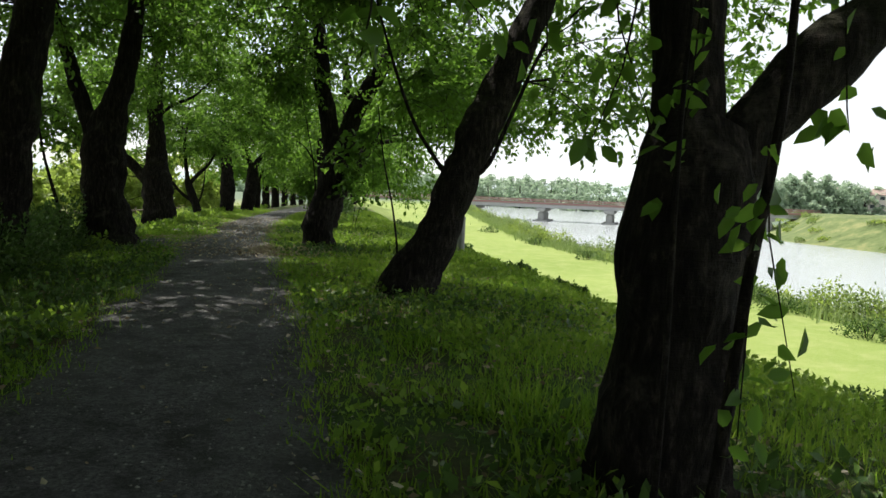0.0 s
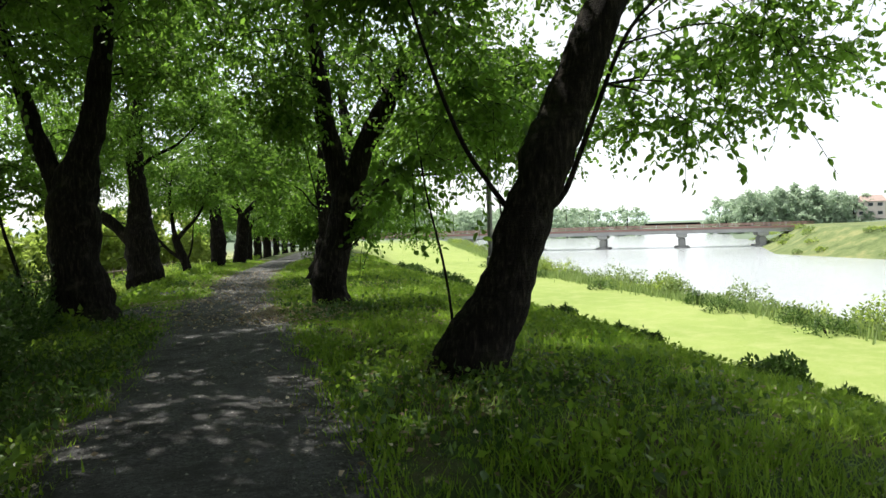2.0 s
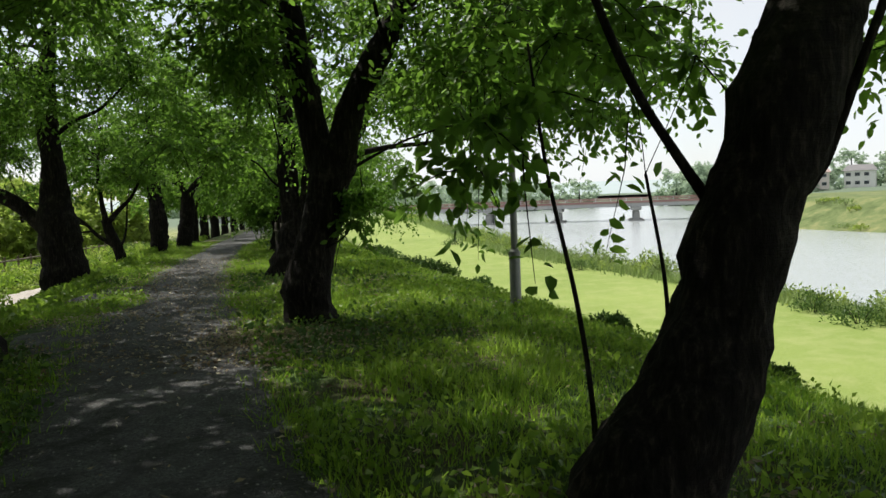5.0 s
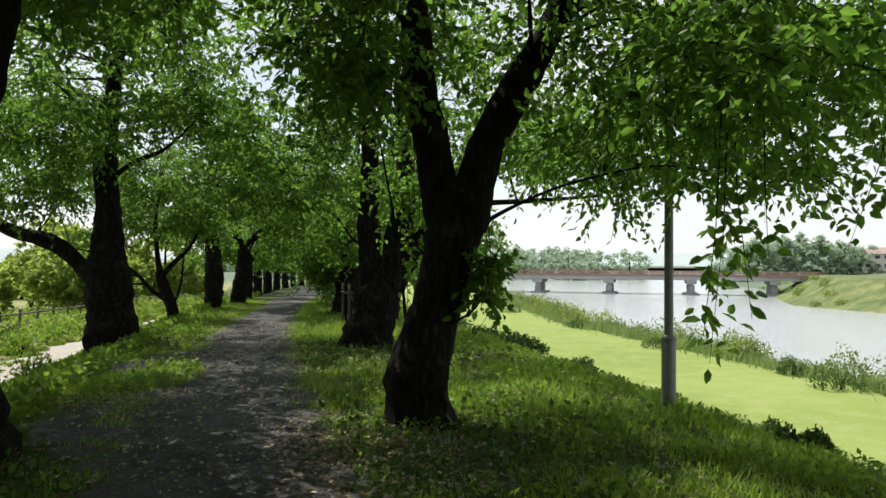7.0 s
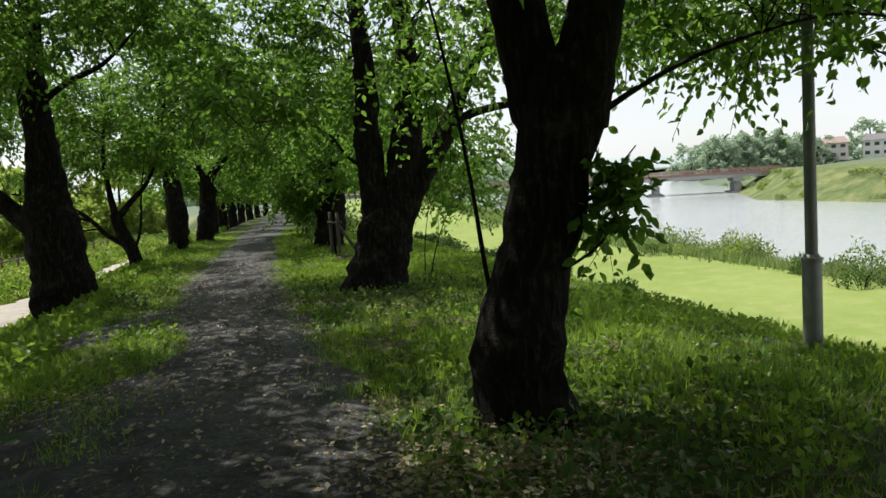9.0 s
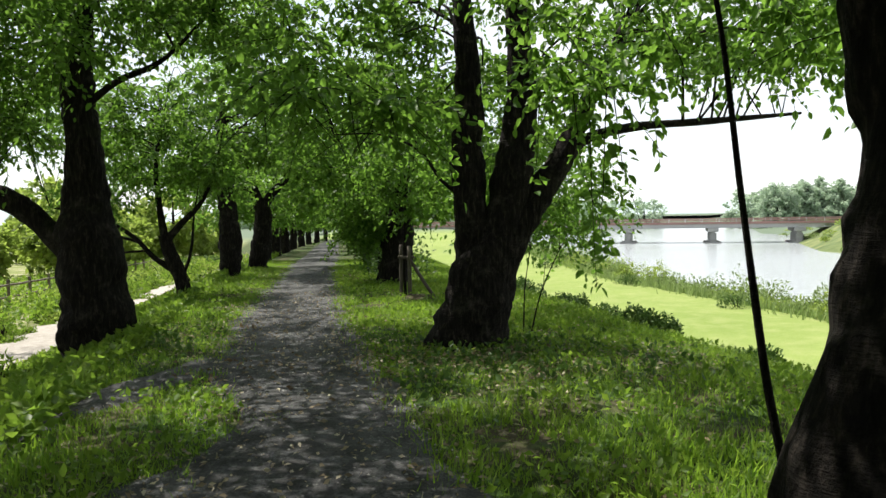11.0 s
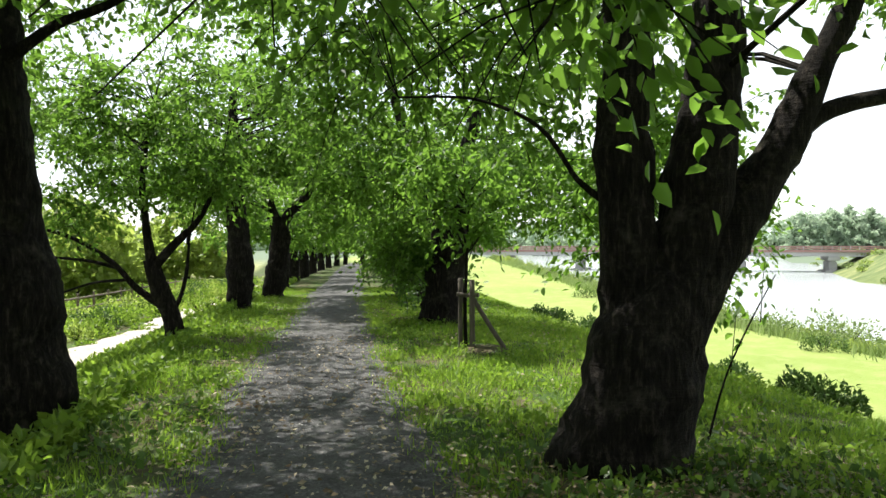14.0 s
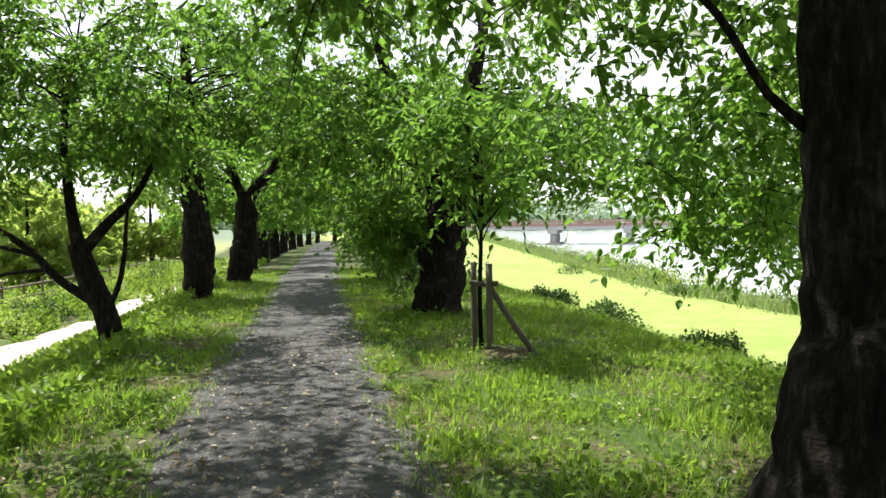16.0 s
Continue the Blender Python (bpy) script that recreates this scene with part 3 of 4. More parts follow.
# the stout tree with three stems
make_tree(
    [stem(25.62, [(1.75, -0.28, 0.530), (1.79, 0.00, 0.485), (1.90, 0.49, 0.42), (2.02, 0.88, 0.367), (2.07, 1.17, 0.282), (2.09, 1.31, 0.113)]),
     stem(25.62, [(1.92, 0.41, 0.273), (1.86, 0.98, 0.244), (1.82, 1.59, 0.207), (1.78, 2.25, 0.197), (1.83, 2.91, 0.179), (1.75, 4.22, 0.113), (1.56, 5.35, 0.066)], 0.2),
     stem(25.62, [(2.03, 0.41, 0.320), (2.15, 1.03, 0.291), (2.29, 1.64, 0.254), (2.41, 2.34, 0.235), (2.46, 3.28, 0.169), (2.31, 4.79, 0.094)], -0.15),
     stem(25.62, [(2.08, 0.65, 0.282), (2.35, 1.21, 0.235), (2.71, 1.73, 0.188), (3.04, 2.25, 0.155), (3.34, 2.86, 0.117), (3.81, 3.75, 0.066)], -0.3),
     stem(25.62, [(2.97, 2.15, 0.094), (3.34, 2.39, 0.070), (4.00, 2.53, 0.056), (4.94, 2.60, 0.047), (6.34, 2.72, 0.019)], -0.4),
     stem(25.62, [(1.66, 1.73, 0.033), (1.47, 1.87, 0.021), (1.19, 2.25, 0.017), (0.72, 2.44, 0.011), (0.16, 2.44, 0.008)], 0.6),
     [(2.75, 26.2, -0.25, 0.011), (2.85, 26.1, 0.3, 0.009), (3.0, 26.0, 0.75, 0.007), (3.2, 25.95, 1.15, 0.004)],
     [(2.72, 26.4, -0.25, 0.01), (2.78, 26.5, 0.4, 0.008), (2.9, 26.6, 0.95, 0.004)]],
    [(2.4, 26, 4.8, 3.0, 2.8, 1.6, 70), (5.2, 25.4, 3.9, 2.0, 2.2, 0.6, 36), (3.4, 23.0, 3.3, 2.0, 1.3, 0.6, 40), (0.3, 27.2, 3.9, 1.7, 2.0, 0.9, 40), (0.0, 22.9, 2.45, 0.9, 0.5, 0.2, 11), (2.1, 22.5, 2.6, 0.7, 0.4, 0.2, 7), (4.3, 30.0, 2.0, 1.4, 1.2, 0.9, 40), (5.0, 31.0, 1.3, 1.1, 0.9, 0.6, 14), (2.8, 28.4, 3.0, 1.6, 1.2, 1.0, 50), (3.3, 29.0, 1.7, 1.0, 0.9, 0.6, 18), (0.6, 27.2, 2.95, 1.4, 1.3, 0.35, 16), (-0.6, 25.2, 3.2, 1.0, 0.8, 0.3, 8)],
    "stout three-stemmed cherry tree with flared mossy foot",
    shoots=[(1.95, 22.2, 2.5, 0.85, 26), (1.85, 22.3, 2.5, 1.1, 20), (2.1, 22.2, 2.5, 1.0, 22), (2.25, 22.4, 2.5, 1.3, 18), (1.6, 22.4, 2.5, 1.5, 14), (2.9, 26.1, 0.3, 1.0, 8), (3.1, 26.0, 0.7, 1.4, 9), (0.05, 22.4, 2.4, 1.9, 8), (0.3, 22.6, 2.4, 1.95, 8), (-0.3, 22.7, 2.5, 2.0, 8), (3.4, 29.0, 2.2, 0.9, 18), (4.0, 29.4, 2.2, 0.7, 20), (4.7, 30.2, 2.0, 0.6, 20), (2.9, 28.6, 2.3, 1.3, 14)], dome=8, group=ROW)

# the tree beyond the staked sapling
make_tree(
    [stem(36, [(2.32, -0.38, 0.47), (2.35, 0.05, 0.42), (2.42, 0.7, 0.4), (2.5, 1.4, 0.37), (2.5, 1.95, 0.3)]),
     stem(36, [(2.4, 1.7, 0.18), (2.1, 2.5, 0.14), (1.6, 3.6, 0.1), (1.2, 5.0, 0.06)], 0.2),
     stem(36, [(2.58, 1.7, 0.22), (2.65, 2.5, 0.18), (3.0, 3.8, 0.13), (3.3, 5.2, 0.07)], -0.3)],
    [(2.2, 36, 4.2, 3.2, 3.0, 1.8, 95), (0.7, 35.4, 3.0, 1.5, 2.0, 0.8, 50), (4.6, 36.2, 2.6, 1.8, 2.0, 1.0, 60), (3.0, 34.0, 2.6, 1.6, 1.2, 0.6, 34), (1.75, 36.3, 1.35, 0.55, 0.8, 0.75, 34), (1.5, 38.0, 1.5, 0.6, 1.2, 0.8, 30)],
    "broad cherry tree with dark fissured trunk among low leaves", leaf=0.12, six=False, dome=8, group=ROW)

# the tree passed first, close by the river bank
make_tree(
    [[(2.51, 6.18, -0.25, 0.39), (2.52, 6.18, 0.15, 0.31), (2.55, 6.18, 0.6, 0.275), (2.56, 6.18, 1.0, 0.275), (2.59, 6.18, 1.35, 0.25), (2.64, 6.18, 1.5, 0.18)],
     [(2.54, 6.18, 1.15, 0.19), (2.54, 6.19, 1.6, 0.155), (2.52, 6.23, 2.1, 0.15), (2.46, 6.33, 3.0, 0.13), (2.44, 6.43, 4.4, 0.08)],
     [(2.62, 6.18, 1.1, 0.19), (2.86, 6.16, 1.5, 0.155), (3.14, 6.13, 1.8, 0.145), (3.54, 6.08, 2.15, 0.13), (4.14, 6.03, 2.75, 0.1), (4.84, 6.03, 3.5, 0.06)],
     [(2.24, 5.38, -0.2, 0.026), (2.31, 5.38, 0.4, 0.023), (2.36, 5.38, 0.9, 0.021), (2.46, 5.39, 1.6, 0.016), (2.50, 5.43, 2.6, 0.01)],
     [(2.16, 5.58, -0.2, 0.016), (2.18, 5.58, 0.5, 0.013), (2.21, 5.63, 1.4, 0.01), (2.24, 5.63, 2.2, 0.006)]],
    [(3.2, 7.4, 4.3, 2.6, 2.4, 1.4, 80), (4.6, 7.4, 3.4, 1.4, 1.6, 0.7, 26), (1.5, 6.6, 3.0, 0.8, 0.6, 0.3, 12), (3.6, 5.6, 2.3, 0.5, 0.3, 0.2, 3)],
    "large dark cherry tree forking low with a thin shoot",
    shoots=[(2.1, 5.7, 2.2, 1.25, 12), (1.95, 5.75, 2.2, 1.4, 10), (2.25, 5.6, 2.0, 1.05, 10), (2.38, 5.35, 1.4, 0.5, 12), (2.35, 5.35, 1.1, 0.2, 8), (1.8, 6.0, 2.4, 1.6, 8), (1.12, 5.8, 2.1, 1.55, 7), (1.3, 5.9, 2.2, 1.7, 8), (1.5, 6.1, 2.4, 1.8, 8), (2.8, 5.6, 2.2, 1.4, 8)], dome_leaf=0.22, dome=110, shade_at=[(-2.4, 7.4, 5.6, 1.6, 3.2, 0.8, 150), (0.6, 11.3, 6.3, 1.3, 1.3, 0.6, 70)], group=ROW)

# left row
make_tree(
    [stem(14.2, [(-3.0, -0.25, 0.42), (-2.95, 0.3, 0.33), (-2.88, 1.0, 0.31), (-2.72, 2.1, 0.29), (-2.42, 3.6, 0.24), (-2.0, 5.2, 0.13)]),
     stem(14.2, [(-2.75, 1.9, 0.12), (-3.2, 2.8, 0.09), (-3.9, 3.8, 0.05)], 0.4)],
    [(-2.2, 14.4, 5.2, 2.8, 2.6, 1.4, 62), (-4.2, 14.4, 3.8, 2.0, 2.2, 1.2, 44), (-3.9, 15.2, 2.3, 0.8, 1.0, 0.5, 16)],
    "black-barked cherry tree leaning over the footpath", dome_leaf=0.23, dome=180, shade_at=[(-1.9, 8.6, 6.2, 3.0, 2.4, 0.9, 340), (-2.6, 10.8, 6.8, 2.4, 1.6, 0.7, 170), (-1.3, 4.4, 6.2, 3.0, 2.6, 0.9, 290)], group=ROW)
make_tree(
    [stem(18, [(-2.34, -0.16, 0.56), (-2.4, 0.2, 0.46), (-2.47, 0.8, 0.36), (-2.48, 1.5, 0.37), (-2.44, 2.0, 0.33), (-2.28, 2.5, 0.22), (-2.1, 3.2, 0.2), (-1.85, 5.0, 0.11)]),
     stem(18, [(-2.6, 1.7, 0.2), (-2.85, 2.4, 0.15), (-3.2, 3.6, 0.1), (-3.5, 4.8, 0.06)], 0.2),
     [(-3.0, 17.3, -0.2, 0.035), (-3.1, 17.4, 0.6, 0.032), (-3.3, 17.4, 1.4, 0.025), (-3.5, 17.5, 2.4, 0.015)]],
    [(-2.2, 18.2, 4.8, 2.6, 2.6, 1.4, 68), (-4.4, 18.2, 3.4, 1.9, 2.0, 1.2, 44), (-3.8, 18.6, 2.0, 0.9, 1.0, 0.6, 20), (-1.3, 18.6, 4.2, 1.2, 1.4, 0.7, 20)],
    "thick dark cherry tree beside the gravel path", dome=130, shade_at=[(-2.3, 23.6, 6.0, 2.4, 1.8, 0.8, 100), (-3.9, 19.6, 6.2, 1.8, 1.8, 0.7, 130), (-3.7, 22.0, 6.3, 1.7, 1.5, 0.7, 110)], group=ROW)
make_tree(
    [stem(28.1, [(-3.06, -0.5, 0.56), (-3.1, -0.15, 0.49), (-3.14, 0.4, 0.44), (-3.18, 1.1, 0.43), (-3.22, 1.6, 0.33), (-3.18, 2.2, 0.27), (-3.27, 3.45, 0.23), (-3.15, 4.75, 0.17), (-3.0, 6.2, 0.09)]),
     stem(28.1, [(-3.2, 0.75, 0.24), (-3.45, 1.05, 0.2), (-3.72, 1.32, 0.17), (-4.15, 1.72, 0.16), (-5.0, 2.0, 0.13), (-6.2, 2.7, 0.07)], 0.1),
     stem(28.1, [(-3.2, 3.0, 0.07), (-2.7, 3.4, 0.05), (-2.1, 3.7, 0.04), (-1.4, 4.4, 0.02)], -0.3)],
    [(-2.9, 28.2, 5.3, 2.8, 2.8, 1.4, 90), (-5.2, 28.2, 3.6, 2.0, 2.2, 1.1, 60), (-1.4, 28.6, 4.6, 1.4, 1.8, 0.7, 36), (-4.6, 27.5, 2.6, 1.0, 0.8, 0.4, 12), (-5.2, 30.0, 4.6, 2.2, 2.4, 1.5, 58), (-3.7, 26.3, 3.9, 1.5, 1.0, 0.7, 28), (-4.6, 24.6, 4.2, 1.6, 1.4, 0.7, 26)],
    "big cherry tree with a heavy low side limb", dome=20, shade_at=[(-2.0, 27.5, 6.2, 2.0, 2.2, 0.6, 22), (-2.2, 32.5, 6.2, 2.0, 2.4, 0.6, 20)], group=ROW)
make_tree(
    [stem(34.4, [(-2.58, -0.75, 0.2), (-2.68, -0.1, 0.165), (-2.83, 0.37, 0.155), (-3.0, 0.84, 0.15), (-3.08, 1.1, 0.12)]),
     stem(34.4, [(-3.05, 1.0, 0.1), (-3.15, 1.7, 0.07), (-3.2, 2.6, 0.05), (-3.0, 3.8, 0.03)], 0.2),
     stem(34.4, [(-2.98, 1.0, 0.09), (-2.7, 1.32, 0.075), (-2.25, 1.8, 0.05), (-1.9, 2.5, 0.03)], -0.2),
     stem(34.4, [(-2.76, 0.2, 0.08), (-3.3, 0.6, 0.06), (-3.7, 1.05, 0.05), (-4.4, 1.5, 0.035), (-5.4, 1.75, 0.02)], 0.0),
     stem(34.4, [(-3.62, 0.95, 0.035), (-4.1, 1.08, 0.028), (-4.8, 1.15, 0.02), (-5.6, 1.2, 0.012)], 0.3),
     stem(34.4, [(-3.45, 0.75, 0.03), (-4.0, 0.7, 0.022), (-4.6, 0.5, 0.016), (-5.2, 0.25, 0.008)], -0.3),
     stem(34.4, [(-2.74, 0.1, 0.05), (-2.56, 0.5, 0.042), (-2.47, 0.95, 0.036), (-2.42, 1.5, 0.022), (-2.25, 2.5, 0.008)], 0.3)],
    [(-3.1, 34.4, 2.9, 1.5, 1.5, 0.9, 56), (-1.9, 34.6, 2.6, 0.8, 0.9, 0.4, 16), (-4.6, 34.2, 2.0, 0.9, 0.9, 0.4, 12), (-5.0, 35.0, 3.9, 1.8, 1.8, 1.0, 50), (-2.6, 34.0, 4.0, 1.4, 1.4, 0.7, 24), (-6.6, 37.5, 4.6, 2.0, 2.0, 1.2, 38)],
    "small crooked cherry tree branching low at the bank edge", leaf=0.11, six=False, group=ROW)
make_tree(
    [stem(40.9, [(-2.08, -0.55, 0.36), (-2.07, 0.0, 0.32), (-2.05, 1.0, 0.34), (-2.1, 1.6, 0.27), (-2.13, 2.46, 0.23), (-2.19, 3.46, 0.18), (-2.2, 5.2, 0.1)])],
    [(-2.1, 41, 4.6, 2.6, 2.8, 1.5, 90), (-4.0, 41, 3.4, 1.8, 2.0, 1.2, 54), (-0.8, 41.5, 3.8, 1.2, 1.6, 0.7, 30)],
    "upright cherry tree with a bulging trunk", leaf=0.13, six=False, dome=8, shade_at=[(-2.0, 37.5, 6.2, 2.0, 2.6, 0.6, 20), (-1.4, 43.5, 6.2, 2.0, 2.6, 0.6, 16)], group=ROW)
make_tree(
    [stem(46, [(-1.42, -0.6, 0.38), (-1.32, 0.2, 0.33), (-1.18, 1.1, 0.32), (-1.15, 1.9, 0.26), (-1.16, 2.15, 0.2)]),
     stem(46, [(-1.22, 1.9, 0.15), (-1.45, 2.6, 0.12), (-1.8, 3.8, 0.07)], 0.2),
     stem(46, [(-1.08, 1.9, 0.19), (-0.7, 2.45, 0.16), (-0.28, 2.93, 0.13), (0.2, 4.0, 0.08)], -0.2)],
    [(-1.1, 46, 4.6, 2.8, 2.8, 1.5, 90), (0.4, 46.5, 3.8, 1.2, 1.6, 0.8, 30), (-3.2, 46, 3.0, 1.4, 1.8, 1.0, 34)],
    "forked cherry tree arching over the footpath", leaf=0.14, six=False, dome=12, group=ROW)

# the same row farther on: two made, the rest alike
FAR_LABEL = "distant cherry tree shading the footpath"
far_a = make_tree(
    [stem(0, [(0, -0.1, 0.36), (0.03, 0.8, 0.31), (0.05, 1.7, 0.28), (0.1, 2.2, 0.2)]), stem(0, [(0, 1.8, 0.18), (-0.4, 2.8, 0.13), (-0.8, 4.2, 0.07)], 0.3), stem(0, [(0.1, 1.8, 0.18), (0.5, 2.7, 0.14), (1.0, 4.0, 0.07)], -0.3)],
    [(0, 0, 4.0, 3.4, 3.6, 1.9, 110), (1.8, 0, 2.7, 1.6, 2.2, 0.7, 44), (-1.8, 0, 2.5, 1.6, 2.2, 0.8, 44)],
    FAR_LABEL, twigs=5, per_twig=6, leaf=0.23, dome=8, six=False, twig_lines=False, leaf_mat=LEAF, fine=False, group=ROW)
far_b = make_tree(
    [stem(0, [(0, -0.1, 0.32), (-0.05, 1.0, 0.28), (0.0, 2.4, 0.22), (0.1, 4.2, 0.12)]), stem(0, [(0, 1.9, 0.13), (0.6, 2.6, 0.1), (1.3, 3.4, 0.06)], 0.3)],
    [(0, 0, 4.1, 3.4, 3.5, 1.9, 110), (1.8, 0.4, 2.7, 1.5, 2.1, 0.8, 44), (-1.8, -0.4, 2.4, 1.5, 2.0, 0.8, 40)],
    FAR_LABEL, twigs=5, per_twig=6, leaf=0.23, dome=8, six=False, twig_lines=False, leaf_mat=LEAF, fine=False, group=ROW)
FAR_SPOTS = [(-1.3, 53), (-0.85, 60.5), (-0.3, 68), (0.35, 77), (1.2, 86), (2.2, 96), (3.5, 107), (5.2, 120), (3.1, 43.5), (3.9, 51), (4.7, 59), (5.4, 67), (6.2, 76), (7.2, 86), (8.6, 98), (10.4, 112), (8.0, 128), (12.5, 126),
             ]
for i, (x, y) in enumerate(FAR_SPOTS):
    src = (far_a, far_b)[i % 2]
    m = pose(x, y, ground_at(x, y) - 0.02, 0, 0, (i * 67) % 360)
    if i < 2:
        src.matrix_basis = m
    else:
        copy_thing(src, m)


# unseen trees added round the start of the walk to block light
shade_tree = make_tree(
    [stem(0, [(0, -0.15, 0.38), (0.02, 0.6, 0.32), (0.0, 1.6, 0.29), (0.05, 2.6, 0.22), (0.1, 4.4, 0.1)]), stem(0, [(0, 1.9, 0.16), (0.7, 2.9, 0.12), (1.5, 3.9, 0.06)], 0.3), stem(0, [(0, 2.1, 0.14), (-0.7, 3.0, 0.1), (-1.4, 4.0, 0.06)], -0.3)],
    [(0, 0, 4.8, 3.4, 3.4, 1.3, 100), (0, 0, 3.7, 2.6, 2.6, 0.5, 24)], "unseen cherry tree added to shade the start of the footpath", group=ROW, dome=120, dome_leaf=0.25, twigs=7, per_twig=8, leaf=0.15, six=False, twig_lines=False, fine=False)
SHADE_SPOTS = [(-5.6, 7.4), (2.9, -0.5), (-3.0, 2.0), (2.8, -8.0), (-3.1, -5.0), (-7.6, 5.0), (-8.0, 12.0)]
for i, (x, y) in enumerate(SHADE_SPOTS):
    m = pose(x, y, ground_at(x, y) - 0.02, 0, 0, i * 83 % 360)
    if i:
        copy_thing(shade_tree, m)
    else:
        shade_tree.matrix_basis = m


# ---- staked sapling ----
def sapling(x, y):
    z = ground_at(x, y)
    root = new("staked_sapling")
    root.location = (x, y, z)
    t = Tubes().add(curve([(0.02, 0, -0.1, 0.035), (0.0, 0.0, 0.6, 0.03), (0.03, 0.02, 1.3, 0.026), (0.05, 0, 2.2, 0.018), (0.0, 0.1, 3.0, 0.01)]), 8, 0.03)
    smooth(part("stem", t.data(), BARK, root))
    for pts in ([(-0.07, 0.0, -0.2, 0.036), (-0.07, 0.0, 0.5, 0.036), (-0.07, 0.0, 1.12, 0.034)], [(0.08, -0.15, -0.2, 0.042), (0.08, -0.15, 0.4, 0.042), (0.08, -0.14, 1.1, 0.04)], [(0.66, -0.4, -0.1, 0.036), (0.38, -0.26, 0.32, 0.036), (0.1, -0.12, 0.82, 0.034)]):
        smooth(part("stake", Tubes().add(curve(pts, 0.2), 10, 0.05).data(), STAKE, root))
    part("tie", Tubes().add(curve([(-0.14, -0.05, 0.88, 0.03), (0.02, -0.1, 0.86, 0.034), (0.17, -0.2, 0.87, 0.03)], 0.06), 8, 0.1).data(), STAKE, root, "palm-fibre binding round the stakes")
    mound = Tubes().add([(0.25, -0.15, -0.12, 0.62), (0.25, -0.15, 0.04, 0.5), (0.25, -0.15, 0.1, 0.22), (0.25, -0.15, 0.11, 0.02)], 20, 0.3)
    part("soil_mound", mound.data(), GROUND, root)
    anchors = blob_points([(0, 0, 2.6, 0.9, 0.9, 0.8, 26), (0.1, 0, 1.9, 0.6, 0.6, 0.3, 8)])
    P, D, A, M, E = spray_leaves(anchors, 8, 9, 0.6, 0.5)
    br = Tubes()
    for a in anchors:
        br.add([(0.03, 0.02, max(1.2, a[2] - 0.5), 0.01), (a[0] * 0.5, a[1] * 0.5, a[2] - 0.2, 0.008), (*a, 0.004)], 4)
    tagged(part("branch_work", br.data(), BARK, root), kind="stuff")
    array_part("crown", leaves_mesh("crown", P, D, 0.11 * rng.uniform(0.7, 1.2, len(P)), 0.5), LEAF, root)
    return tagged(root, "young sapling held by three weathered wooden stakes", "sapling")


sapling(1.95, 31.9)


# ---- lamp pole ----
def pole(x, y):
    z = ground_at(x, y)
    root = new("street_pole")
    root.location = (x, y, z)
    smooth(part("lower_tube", Tubes().add([(0, 0, -0.3, 0.083), (0, 0, 0.82, 0.083), (0, 0, 0.87, 0.06)], 24).data(), STEEL, root))
    smooth(part("upper_tube", Tubes().add([(0, 0, 0.8, 0.053), (0, 0, 2.5, 0.05), (0, 0, 5.4, 0.042), (0, 0, 5.45, 0.02)], 20).data(), STEEL, root))
    part("collar", Tubes().add([(0, 0, 0.8, 0.088), (0, 0, 0.84, 0.088), (0, 0, 0.845, 0.06)], 24).data(), STEEL, root, "steel collar at the joint")
    return tagged(root, "slim grey galvanised steel pole on the bank", "pole")


pole(4.6, 19.7)


# ---- shrubs ----
def shrub(x, y, w, h, n, leaf, mat, label, name="shrub", category="shrub", group="", sink=0.0, z=None):
    root = new(name)
    root.location = (x, y, (ground_at(x, y) if z is None else z) - sink)
    q = rng.normal(size=(n, 3))
    q /= np.linalg.norm(q, axis=1)[:, None]
    q *= rng.uniform(0.4, 1.0, (n, 1)) ** 0.6
    lob = 1 + 0.28 * np.sin(q[:, 0] * 5 + x * 3) * np.sin(q[:, 1] * 4 + y) + 0.15 * np.sin(q[:, 0] * 11 + y)
    P = np.stack([q[:, 0] * w * lob, q[:, 1] * w * lob, (np.abs(q[:, 2]) * 0.95 + 0.05) * h * lob], axis=1)
    D = q + rng.normal(size=(n, 3)) * 0.6 + np.array([0, 0, 0.4])
    array_part("foliage", leaves_mesh("foliage", P, D, leaf * rng.uniform(0.6, 1.3, n), 0.5, 0.3, False), mat, root)
    t = Tubes()
    for k in range(7):
        a = rng.uniform(0, 6.28)
        r = rng.uniform(0.3, 0.75) * w
        t.add([(0.05 * math.cos(a), 0.05 * math.sin(a), -0.1, 0.02), (r * 0.5 * math.cos(a), r * 0.5 * math.sin(a), h * 0.45, 0.014), (r * math.cos(a), r * math.sin(a), h * 0.8, 0.005)], 4)
    tagged(part("stem_work", t.data(), BARK, root), kind="stuff")
    return tagged(root, label, category, group)


for x, y, w, h in [(6.5, 13.8, 0.6, 0.5), (6.7, 12.9, 0.4, 0.35), (6.3, 16.4, 0.3, 0.3), (6.4, 17.5, 0.3, 0.3), (6.2, 19.6, 0.45, 0.3), (6.9, 21.2, 0.5, 0.45), (6.7, 23.6, 0.45, 0.3), (6.65, 27.0, 0.6, 0.45), (6.5, 30.2, 0.9, 0.6), (6.7, 32.5, 0.7, 0.5), (6.9, 35.0, 0.9, 0.6), (6.9, 39.0, 1.0, 0.7), (7.2, 43.0, 1.0, 0.7), (7.5, 8.6, 0.8, 0.55), (7.0, 10.2, 0.7, 0.5), (7.0, 6.8, 0.7, 0.5)]:
    x, y, w, h = x - 0.6, y - 1.0, w * 0.66, h * 0.75
    shrub(x, y, w, h, int(1200 + 2600 * w), 0.055 + 0.045 * w, LEAF_SHRUB, "low dark-green azalea bush on the bank slope", "azalea_bush", "bush", "azalea bushes on the bank", 0.05)
